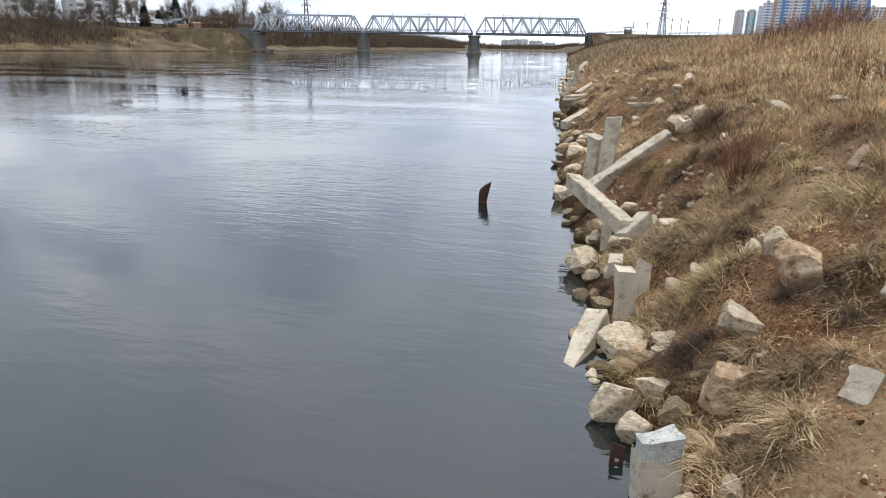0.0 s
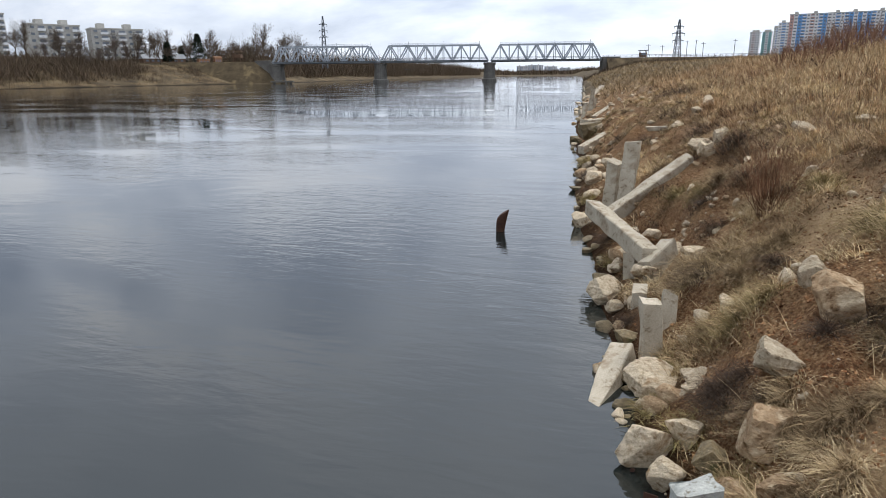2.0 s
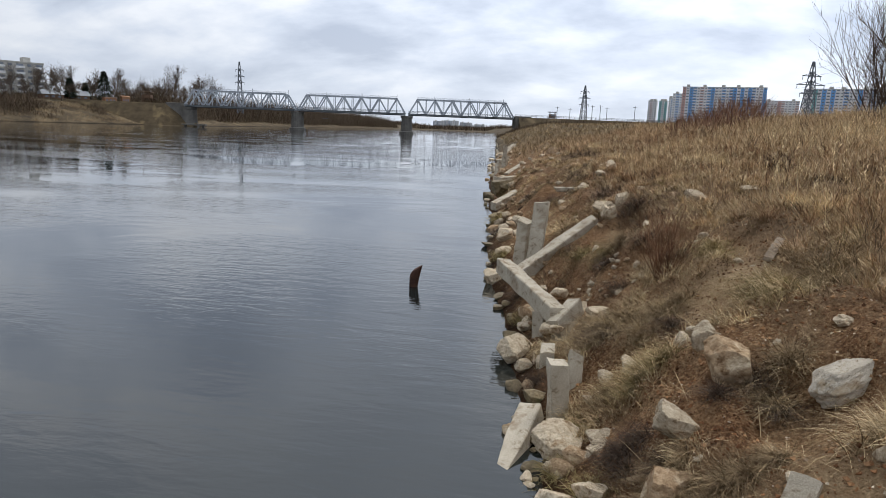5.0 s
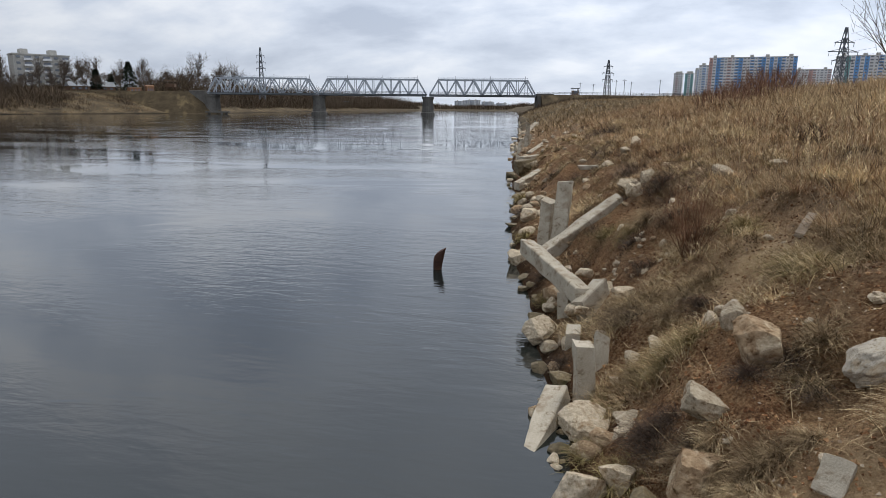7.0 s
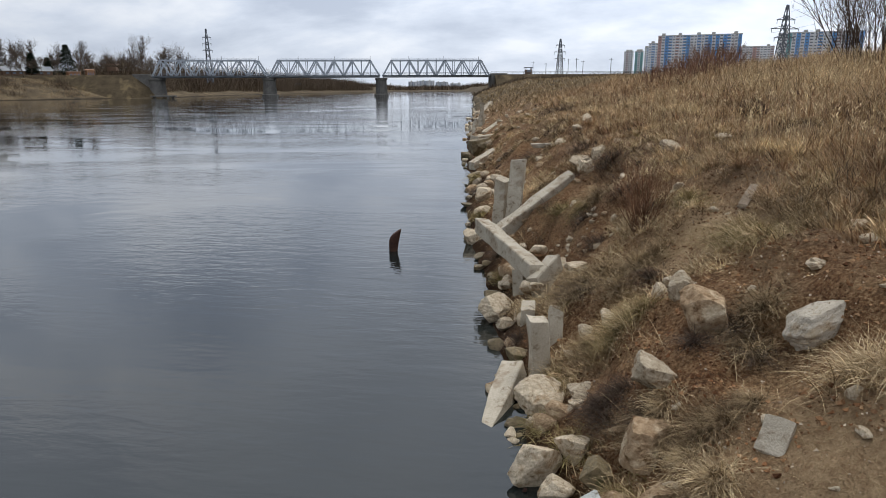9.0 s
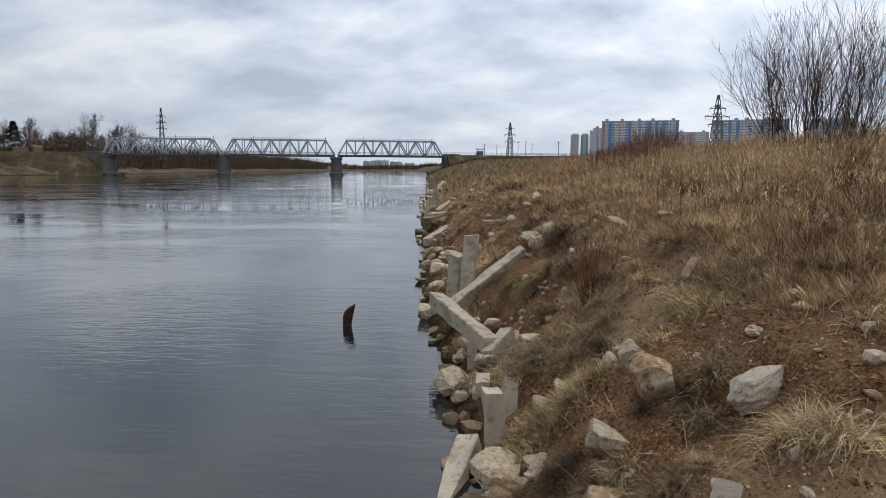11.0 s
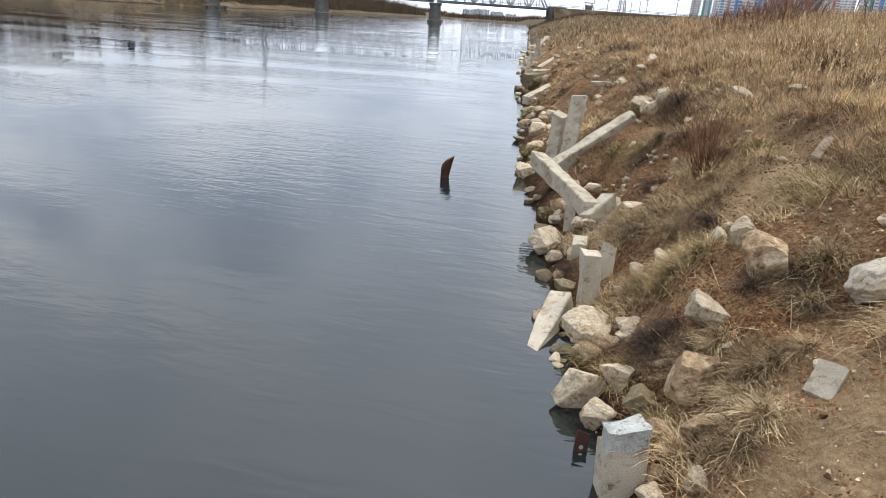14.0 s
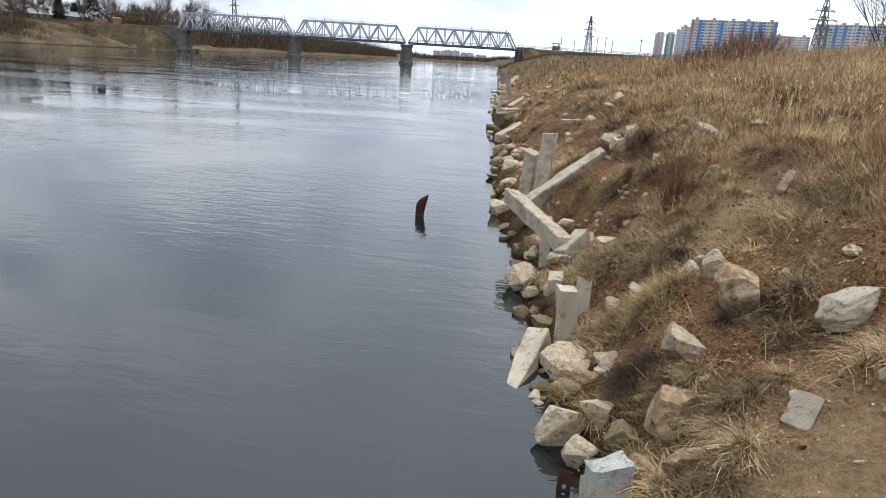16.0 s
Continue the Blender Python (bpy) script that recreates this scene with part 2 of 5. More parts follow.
# earth of the bank: tan sand, red-brown loam and darker turf, with crumbs and clods
M_EARTH, t, b = material("bank_earth", 0.95)
v = coords(t)
loam = ramp(t, noise_of(t, v, 1.1, 6, 0.6, 0.3), (0.38, (0.11, 0.048, 0.023)), (0.50, (0.26, 0.14, 0.066)), (0.64, (0.48, 0.325, 0.175)))
crumb = noise_of(t, v, 28, 6, 0.7)
patchy = noise_of(t, v, 3.6, 7, 0.68, 0.5)
loam = blend(t, 0.5, loam, ramp(t, patchy, (0.38, (0.055, 0.024, 0.012)), (0.50, (0.20, 0.096, 0.047)), (0.60, (0.36, 0.215, 0.112)), (0.72, (0.56, 0.40, 0.235))))
# crevice shade painted in: hollows between the crumbs go nearly black
loam = blend(t, 0.42, loam, ramp(t, crumb, (0.40, (0.018, 0.009, 0.005)), (0.5, (0.26, 0.14, 0.065)), (0.64, (0.62, 0.44, 0.245))), "MIX")
turf = ramp(t, noise_of(t, v, 9, 6, 0.7), (0.3, (0.09, 0.058, 0.033)), (0.55, (0.27, 0.18, 0.105)), (0.75, (0.44, 0.32, 0.20)))
sep = t.nodes.new("ShaderNodeSeparateXYZ")
t.links.new(v, sep.inputs[0])
upper = t.nodes.new("ShaderNodeMapRange")
upper.inputs["From Min"].default_value, upper.inputs["From Max"].default_value = 1.9, 2.6
t.links.new(math_node(t, "ADD", sep.outputs["Z"], math_node(t, "MULTIPLY", math_node(t, "SUBTRACT", noise_of(t, v, 0.9, 4), 0.5), 2.2)), upper.inputs["Value"])
# a trodden patch of pale sand by the near waterline, and turf over the far banks
gap = t.nodes.new("ShaderNodeVectorMath")
gap.operation = "DISTANCE"
gap.inputs[1].default_value = (2.3, 3.6, 1.0)
t.links.new(v, gap.inputs[0])
sandy = t.nodes.new("ShaderNodeMapRange")
for key, value in (("From Min", 1.0), ("From Max", 1.9), ("To Min", 0.95), ("To Max", 0.0)):
    sandy.inputs[key].default_value = value
t.links.new(math_node(t, "ADD", gap.outputs["Value"], math_node(t, "MULTIPLY", math_node(t, "SUBTRACT", noise_of(t, v, 2.5, 5), 0.5), 1.6)), sandy.inputs["Value"])
loam = blend(t, sandy.outputs[0], loam, ramp(t, noise_of(t, v, 14, 6, 0.7), (0.3, (0.29, 0.18, 0.095)), (0.7, (0.55, 0.39, 0.225))))
path = t.nodes.new("ShaderNodeVectorMath")
path.operation = "DISTANCE"
path.inputs[1].default_value = (2.2, 8.7, 1.95)
t.links.new(v, path.inputs[0])
trod = t.nodes.new("ShaderNodeMapRange")
for key, value in (("From Min", 0.4), ("From Max", 1.3), ("To Min", 0.75), ("To Max", 0.0)):
    trod.inputs[key].default_value = value
t.links.new(math_node(t, "ADD", path.outputs["Value"], math_node(t, "MULTIPLY", math_node(t, "SUBTRACT", noise_of(t, v, 2.0, 5), 0.5), 1.8)), trod.inputs["Value"])
loam = blend(t, trod.outputs[0], loam, ramp(t, noise_of(t, v, 11, 6, 0.7), (0.3, (0.36, 0.235, 0.13)), (0.7, (0.58, 0.42, 0.25))))
gap = t.nodes.new("ShaderNodeVectorMath")
gap.operation = "LENGTH"
t.links.new(v, gap.inputs[0])
remote = t.nodes.new("ShaderNodeMapRange")
remote.inputs["From Min"].default_value, remote.inputs["From Max"].default_value = 45, 110
t.links.new(gap.outputs["Value"], remote.inputs["Value"])
cover = math_node(t, "MAXIMUM", upper.outputs[0], remote.outputs[0])
wide_turf = ramp(t, noise_of(t, v, 0.12, 6, 0.7), (0.35, (0.045, 0.034, 0.022)), (0.5, (0.10, 0.075, 0.045)), (0.68, (0.20, 0.15, 0.088)))
turf = blend(t, remote.outputs[0], turf, wide_turf)
soil = blend(t, cover, loam, turf)
# wet soil along the waterline, its colour deepened further to stand for shade
wet_shade = t.nodes.new("ShaderNodeMapRange")
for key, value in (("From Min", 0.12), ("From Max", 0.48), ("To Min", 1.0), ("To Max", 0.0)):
    wet_shade.inputs[key].default_value = value
t.links.new(math_node(t, "ADD", sep.outputs["Z"], math_node(t, "MULTIPLY", math_node(t, "SUBTRACT", noise_of(t, v, 3, 4), 0.5), 0.4)), wet_shade.inputs["Value"])
t.links.new(blend(t, wet_shade.outputs[0], soil, blend(t, 1.0, soil, (0.22, 0.19, 0.155), "MULTIPLY")), b.inputs["Base Color"])
n1 = bump(t, b, crumb, 1.0, 0.09)
bump(t, b, patchy, 0.9, 0.14, n1)

# river water: murky grey body, mirror-like skin with ripples
M_WATER, t, b = material("river_water", 0.03, 0, 1.60)
v = coords(t)
b.inputs["Base Color"].default_value = (0.010, 0.0135, 0.013, 1)
ripple_v = coords(t, (0.55, 1.6, 1.0))
calm = ramp(t, noise_of(t, coords(t, (0.05, 0.12, 1)), 1.0, 3, 0.55, 0.8), (0.40, (0.05, 0.05, 0.05)), (0.60, (1, 1, 1)))
wave = blend(t, 0.26, noise_of(t, ripple_v, 1.5, 3, 0.5, 0.7), noise_of(t, ripple_v, 5.5, 3, 0.55, 0.4))
waves = blend(t, 1.0, wave, calm, "MULTIPLY")
bump(t, b, waves, 0.42, 0.062)

# ---- the lie of the land: one height function for the ground and all that stands on it ----
SHORE_Y = [-400, -6, 0, 1.2, 2.0, 2.6, 3.4, 4.4, 5.1, 5.8, 6.8, 8.1, 9.7, 12.7, 15.0, 20.5, 25, 34, 48, 79, 186, 258, 360, 1000, 2500]
SHORE_X = [-14, -3.2, -2.5, -1.6, -0.2, 0.75, 0.7, 0.45, 0.3, 0.05, -0.05, -0.3, -0.65, -1.0, -1.5, -2.3, -2.7, -3.9, -5.5, -8.5, -19.8, -28, -38, -110, -330]
LEFT_Y = [-400, 60, 180, 250, 330, 500, 1000, 2000]
LEFT_X = [-240, -236, -230, -222, -206, -245, -297, -420]
SLOPE_D = [-40, -12, -3, -0.7, 0, 0.3, 1, 2, 3, 4, 6, 10, 20, 60, 400]
SLOPE_Z = [-4, -3, -1.6, -0.55, -0.06, 0.2, 0.66, 1.42, 2.1, 2.42, 2.64, 2.82, 3.1, 3.5, 5.5]
FAR_D = [-15, 0, 3, 10, 25, 45, 80, 500]
FAR_Z = [-3, 0, 1.0, 2.8, 7.0, 10.8, 12.2, 14]


def height(x, y):
    x, y = np.asarray(x, float), np.asarray(y, float)
    d = x - np.interp(y, SHORE_Y, SHORE_X)
    spread = np.interp(y, [0, 30, 200, 350], [1, 1, 2.2, 3.2])
    near = np.interp(np.where(d > 0, d / spread, d), SLOPE_D, SLOPE_Z)
    lift = np.interp(y, [0, 15, 30, 60, 80, 200, 330, 420], [0, 0.1, 0.6, 1.4, 1.8, 3.4, 5.5, 6.5]) * np.interp(d, [0, 25], [0, 1])
    lift *= np.interp(x, [40, 400], [1, 0.3])
    swell = np.interp(x, [3.5, 8, 14], [0, 0.4, 0.55]) * np.interp(y, [-5, 3, 20, 45], [0, 1, 1, 0.2])
    crest = np.interp(x, [3, 11], [0, 0.6]) * np.interp(y, [22, 34, 60, 90], [0, 1, 1, 0.3])
    near = near + lift + swell + crest
    left = np.interp(np.interp(y, LEFT_Y, LEFT_X) - x, FAR_D, FAR_Z)
    end = np.interp(y, [1350, 1650, 4000], [-4, 5, 14])
    return np.maximum(np.maximum(near, left), end)

# ---- building helpers ----
def value_noise(x, y, cell, seed):
    """Smooth random heights between -1 and 1 on a lattice of that cell size."""
    def corner(i, j):
        n = np.sin(i * 127.1 + j * 311.7 + seed * 74.7) * 43758.5453
        return (n - np.floor(n)) * 2 - 1
    u, w = np.asarray(x) / cell, np.asarray(y) / cell
    i, j = np.floor(u), np.floor(w)
    a, c = u - i, w - j
    a, c = a * a * (3 - 2 * a), c * c * (3 - 2 * c)
    return (corner(i, j) * (1 - a) + corner(i + 1, j) * a) * (1 - c) + (corner(i, j + 1) * (1 - a) + corner(i + 1, j + 1) * a) * c


def rough_height(x, y):
    """The height with hummocks, hollows and clods near the way."""
    z = height(x, y)
    d = np.asarray(x) - np.interp(y, SHORE_Y, SHORE_X)
    bank = np.interp(d, [-0.5, 0.3, 1.0, 30, 60], [0, 0.5, 1, 1, 0.5])
    far = np.interp(np.hypot(x, y), [0, 30, 200], [1, 1.6, 4])
    z = z + bank * (0.19 * value_noise(x, y, 1.7, 1) + 0.10 * value_noise(x, y, 0.7, 2) * np.minimum(far, 2) + 0.06 * value_noise(x, y, 0.28, 3) + 0.034 * value_noise(x, y, 0.13, 8) + 0.25 * value_noise(x, y, 9, 4) * (far - 1) * 0.5)
    # eroded ledges on the slope
    z = z + np.interp(d, [0.5, 1.2, 2.6, 3.4], [0, 1, 1, 0]) * 0.14 * np.tanh(4 * value_noise(x, y, 1.1, 7))
    z = z + np.interp(np.abs(np.asarray(x) + 230), [0, 70, 120], [1, 1, 0]) * 0.9 * value_noise(x, y, 26, 5)
    return z


def mesh_object(name, verts, faces, mat, parent=None, smooth=False):
    me = bpy.data.meshes.new(name)
    me.from_pydata([tuple(p) for p in verts], [], faces)
    me.materials.append(mat)
    if smooth:
        me.polygons.foreach_set("use_smooth", [True] * len(me.polygons))
    ob = new(name, me)
    if parent:
        ob.parent = parent
    return ob


def part(name, bm, mat, parent, label=""):
    me = bpy.data.meshes.new(name)
    bm.to_mesh(me)
    bm.free()
    me.materials.append(mat)
    ob = new(name, me)
    if parent:
        ob.parent = parent
    return tagged(ob, label)


def empty(name, m, label, category, group=""):
    ob = new(name)
    ob.matrix_world = m
    return tagged(ob, label, category, group)


def box(bm, size, at=(0, 0, 0), turn=(0, 0, 0), bevel=0.0):
    made = bmesh.ops.create_cube(bm, size=1.0, matrix=pose(*at, *turn) @ Matrix.Diagonal((*size, 1)))
    if bevel:
        edges = list({e for v in made["verts"] for e in v.link_edges})
        bmesh.ops.bevel(bm, geom=edges, offset=bevel, segments=1, affect="EDGES")
    return bm


def boxed(size, at=(0, 0, 0), turn=(0, 0, 0), bevel=0.0):
    return box(bmesh.new(), size, at, turn, bevel)


def bar_between(a, b, w, h):
    """The matrix that lays a unit cube as a bar from a to b."""
    a, b = Vector(a), Vector(b)
    q = (b - a).to_track_quat("Y", "Z").to_matrix().to_4x4()
    return Matrix.Translation((a + b) / 2) @ q @ Matrix.Diagonal((w, (b - a).length, h, 1))


_unit = {}


def bar(name, a, b, w, h, mat, parent):
    """A straight bar as a part; alike bars share one mesh."""
    if mat.name not in _unit:
        me = bpy.data.meshes.new("bar")
        bm = boxed((1, 1, 1))
        bm.to_mesh(me)
        bm.free()
        me.materials.append(mat)
        _unit[mat.name] = me
    ob = new(name, _unit[mat.name])
    ob.parent = parent
    ob.matrix_local = bar_between(a, b, w, h)
    return ob


def strips(name, root, way, length, width, droop, mat, segs=3, parent=None, rng=None):
    """Many tapering blades in one mesh: root points, unit ways, lengths, widths, and how far each bends over."""
    rng = rng or np.random.default_rng(5)
    n = len(root)
    ang = rng.uniform(0, 2 * np.pi, n)
    side = np.stack([np.cos(ang), np.sin(ang), np.zeros(n)], 1)
    flat = np.stack([way[:, 0], way[:, 1], np.zeros(n)], 1)
    norm = np.linalg.norm(flat, axis=1, keepdims=True)
    flat = np.where(norm > 1e-4, flat / np.maximum(norm, 1e-4), np.stack([-side[:, 1], side[:, 0], side[:, 2]], 1))
    rings = []
    for k in range(segs + 1):
        s = k / segs
        c = root + way * (length * s)[:, None] + flat * (length * droop * s * s)[:, None]
        c[:, 2] -= length * droop * 0.9 * s * s * s
        if k < segs:
            w = side * (width * (1 - 0.65 * s) / 2)[:, None]
            rings += [c - w, c + w]
        else:
            rings += [c]
    m = 2 * segs + 1
    co = np.stack(rings, 1).reshape(-1, 3)
    base = (np.arange(n) * m)[:, None]
    quads = np.concatenate([base + np.array([[2 * k, 2 * k + 1, 2 * k + 3, 2 * k + 2]]) for k in range(segs - 1)], 1).reshape(-1)
    tris = (base + np.array([[m - 3, m - 2, m - 1]])).reshape(-1)
    loops = np.concatenate([quads, tris]).astype(np.int32)
    nq = n * (segs - 1)
    me = bpy.data.meshes.new(name)
    me.vertices.add(len(co))
    me.vertices.foreach_set("co", co.astype(np.float32).ravel())
    me.loops.add(len(loops))
    me.loops.foreach_set("vertex_index", loops)
    me.polygons.add(nq + n)
    me.polygons.foreach_set("loop_start", np.concatenate([np.arange(nq) * 4, nq * 4 + np.arange(n) * 3]).astype(np.int32))
    me.polygons.foreach_set("use_smooth", np.ones(nq + n, bool))
    me.update(calc_edges=True)
    me.materials.append(mat)
    ob = new(name, me)
    if parent:
        ob.parent = parent
    if name == "twig_spray":
        tagged(ob, kind="stuff")
    return ob


def ways(rng, n, lean):
    """Unit ways about upright, leaning by up to that much."""
    a, r = rng.uniform(0, 2 * np.pi, n), lean * np.sqrt(rng.uniform(0, 1, n))
    w = np.stack([r * np.cos(a), r * np.sin(a), np.ones(n)], 1)
    return w / np.linalg.norm(w, axis=1, keepdims=True)


def tubes(name, segs, mat, parent=None, sides=3):
    """Many thin tapering limbs in one mesh: each (a, b, radius at a, radius at b)."""
    a = np.array([s[0] for s in segs], float)
    c = np.array([s[1] for s in segs], float)
    ra, rb = np.array([s[2] for s in segs]), np.array([s[3] for s in segs])
    d = c - a
    d /= np.maximum(np.linalg.norm(d, axis=1, keepdims=True), 1e-6)
    ref = np.where(np.abs(d[:, 2:3]) < 0.9, np.array([[0, 0, 1.0]]), np.array([[1.0, 0, 0]]))
    u = np.cross(d, ref)
    u /= np.linalg.norm(u, axis=1, keepdims=True)
    w = np.cross(d, u)
    co = []
    for k in range(sides):
        p = 2 * np.pi * k / sides
        o = u * np.cos(p) + w * np.sin(p)
        co += [a + o * ra[:, None], c + o * rb[:, None]]
    co = np.stack(co, 1).reshape(-1, 3)
    m = 2 * sides
    faces = [(i * m + 2 * k, i * m + (2 * k + 2) % m, i * m + (2 * k + 3) % m, i * m + 2 * k + 1) for i in range(len(segs)) for k in range(sides)]
    return mesh_object(name, co, faces, mat, parent, True)


def limbs(rng, start, way, length, radius, depth, out, spread=0.55, kids=3, rise=0.15):
    """Grow one limb with its side limbs into out, as bent pieces."""
    p, w = np.array(start, float), np.array(way, float)
    n = 3 if depth > 0 else 2
    for k in range(n):
        w = w + rng.normal(0, 0.09, 3) + np.array([0, 0, rise * 0.4])
        w /= np.linalg.norm(w)
        q = p + w * length / n
        out.append((p.copy(), q.copy(), radius * (1 - 0.28 * k), radius * (1 - 0.28 * (k + 1))))
        if depth > 0 and (k > 0 or depth < 3):
            for _ in range(kids):
                side = rng.normal(0, 1, 3)
                side -= w * side.dot(w)
                side /= np.linalg.norm(side) + 1e-6
                v = w * (1 - spread * 0.5) + side * spread + np.array([0, 0, rise])
                limbs(rng, p + (q - p) * rng.uniform(0.2, 1), v / np.linalg.norm(v), length * rng.uniform(0.45, 0.65), radius * 0.45, depth - 1, out, spread, kids, rise)
        p = q


# ---- ground and water ----
def warped(count, reach, centre, grip):
    u = np.linspace(-1, 1, count)
    return centre + reach * np.sinh(grip * u) / np.sinh(grip)


gx, gy = warped(480, 3200, 1.2, 8.8), warped(540, 3200, 7.0, 8.8)
X, Y = np.meshgrid(gx, gy)
Z = rough_height(X, Y)
co = np.stack([X, Y, Z], -1).reshape(-1, 3)
nx, ny = len(gx), len(gy)
I, J = np.meshgrid(np.arange(nx - 1), np.arange(ny - 1))
quad = np.stack([J * nx + I, J * nx + I + 1, (J + 1) * nx + I + 1, (J + 1) * nx + I], -1).reshape(-1, 4)
me = bpy.data.meshes.new("ground")
me.vertices.add(len(co))
me.vertices.foreach_set("co", co.astype(np.float32).ravel())
me.loops.add(quad.size)
me.loops.foreach_set("vertex_index", quad.astype(np.int32).ravel())
me.polygons.add(len(quad))
me.polygons.foreach_set("loop_start", (np.arange(len(quad)) * 4).astype(np.int32))
me.polygons.foreach_set("use_smooth", np.ones(len(quad), bool))
me.update(calc_edges=True)
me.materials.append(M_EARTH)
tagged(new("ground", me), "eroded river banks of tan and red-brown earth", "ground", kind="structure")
tagged(mesh_object("water", [(-900, -3200, 0), (900, -3200, 0), (900, 3200, 0), (-900, 3200, 0)], [(0, 1, 2, 3)], M_WATER), "calm grey river water with faint ripples", "water", kind="structure")

# ---- railway bridge ----
BRIDGE_A, BRIDGE_B = Vector((-201.0, 316.0, 0)), Vector((-29.0, 359.6, 0))
ALONG = (BRIDGE_B - BRIDGE_A).normalized()
BRIDGE_TURN = math.degrees(math.atan2(ALONG.y, ALONG.x))
bridge = empty("railway_bridge", pose(BRIDGE_A.x, BRIDGE_A.y, 0, 0, 0, BRIDGE_TURN), "grey steel truss railway bridge on stone piers across the river", "bridge")
LOW, HIGH, HALF = 10.8, 18.9, 4.3
TOTAL = (BRIDGE_B - BRIDGE_A).length
for s in range(3):
    x0, x1 = s * TOTAL / 3 + 0.8, (s + 1) * TOTAL / 3 - 0.8
    span = part("truss_span", boxed((x1 - x0, 2 * HALF - 0.6, 1.1), ((x0 + x1) / 2, 0, LOW - 0.1)), M_DARKSTEEL, bridge, "truss span with dark deck and zigzag web")
    step = (x1 - x0) / 12
    for side in (-HALF, HALF):
        bar("bottom_chord", (x0, side, LOW), (x1, side, LOW), 0.45, 0.75, M_STEEL, span)
        bar("walkway", (x0, side * 1.17, LOW + 0.35), (x1, side * 1.17, LOW + 0.35), 1.1, 0.22, M_DARKSTEEL, span)
        bar("top_chord", (x0 + step, side, HIGH), (x1 - step, side, HIGH), 0.5, 0.6, M_STEEL, span)
        for k in range(12):
            lo = k % 2 == 0
            bar("diagonal", (x0 + k * step, side, LOW if lo else HIGH), (x0 + (k + 1) * step, side, HIGH if lo else LOW), 0.5, 0.62 if 0 < k < 11 else 0.8, M_STEEL, span)
        for k in range(1, 12):
            bar("vertical", (x0 + k * step, side, LOW), (x0 + k * step, side, HIGH), 0.34, 0.34, M_STEEL, span)
        bar("handrail", (x0 + step, side * 1.05, HIGH + 1.0), (x1 - step, side * 1.05, HIGH + 1.0), 0.06, 0.10, M_STEEL, span)
        for k in range(1, 12):
            bar("rail_post", (x0 + k * step, side * 1.05, HIGH), (x0 + k * step, side * 1.05, HIGH + 1.0), 0.06, 0.06, M_STEEL, span)
        bar("walkway_rail", (x0, side * 1.25, LOW + 1.7), (x1, side * 1.25, LOW + 1.7), 0.07, 0.12, M_DARKSTEEL, span)
        bar("walkway_rail", (x0, side * 1.25, LOW + 1.1), (x1, side * 1.25, LOW + 1.1), 0.07, 0.10, M_DARKSTEEL, span)
    for k in range(1, 12):
        bar("cross_beam", (x0 + k * step, -HALF, HIGH), (x0 + k * step, HALF, HIGH), 0.25, 0.3, M_STEEL, span)
    for k in range(1, 11, 2):
        bar("top_brace", (x0 + k * step, -HALF, HIGH), (x0 + (k + 2) * step, HALF, HIGH), 0.2, 0.2, M_STEEL, span)
        bar("top_brace", (x0 + k * step, HALF, HIGH), (x0 + (k + 2) * step, -HALF, HIGH), 0.2, 0.2, M_STEEL, span)
    for k in (3, 7, 11):
        bar("signal_mast", (x0 + k * step, HALF, HIGH), (x0 + k * step, HALF, HIGH + 2.4), 0.16, 0.16, M_DARKSTEEL, span)


def pier_mesh(top, foot, length, low, high):
    """A tapering stone pier with rounded ends, a cap and a flared foot."""
    bm = bmesh.new()
    rings = []
    for z, w, l in ((low, foot * 1.25, length * 1.12), (1.3, foot * 1.22, length * 1.1), (1.7, foot, length), (high - 1.3, top, length * 0.9), (high - 1.2, top * 1.2, length * 0.95), (high, top * 1.2, length * 0.95)):
        ring = []
        for k in range(20):
            a = 2 * math.pi * k / 20
            y = math.copysign(max(0, l / 2 - w / 2), math.sin(a)) + math.sin(a) * w / 2
            ring.append(bm.verts.new((math.cos(a) * w / 2, y, z)))
        rings.append(ring)
    for a, c in zip(rings, rings[1:]):
        for k in range(20):
            bm.faces.new((a[k], a[(k + 1) % 20], c[(k + 1) % 20], c[k]))
    bm.faces.new(rings[-1])
    return bm


for s in (1, 2):
    pier = part("pier", pier_mesh(5.6, 6.6, 11, -3, LOW - 0.9), M_PIER, bridge, "stained stone pier with flared foot")
    pier.location = (s * TOTAL / 3, 0, 0)
    for dx in (-1.6, 1.6):
        for dy in (-HALF, HALF):
            bar("bearing", (s * TOTAL / 3 + dx, dy, LOW - 1.0), (s * TOTAL / 3 + dx, dy, LOW - 0.3), 0.9, 0.9, M_DARKSTEEL, pier).matrix_parent_inverse = pier.matrix_local.inverted()
left_end = part("abutment", pier_mesh(6.5, 7.5, 12, -1, LOW - 0.7), M_PIER, bridge, "stone abutment pier at the bank")
left_end.location = (1.5, 0, 0)
for x, w in ((-4.5, 9), (TOTAL + 4.5, 9)):
    part("abutment", boxed((w, 9, 14.2), (x, 0, LOW + 0.4 - 6.2), bevel=0.2), M_PIER, bridge, "stone abutment wall")
part("jetty", boxed((12, 3, 0.7), (8, -12, 1.0)), M_PIER, bridge, "low platform at the foot of the abutment")
for x in (3.5, 12.5):
    bar("jetty_leg", (x, -12, -1), (x, -12, 0.8), 1.0, 1.2, M_PIER, bridge)

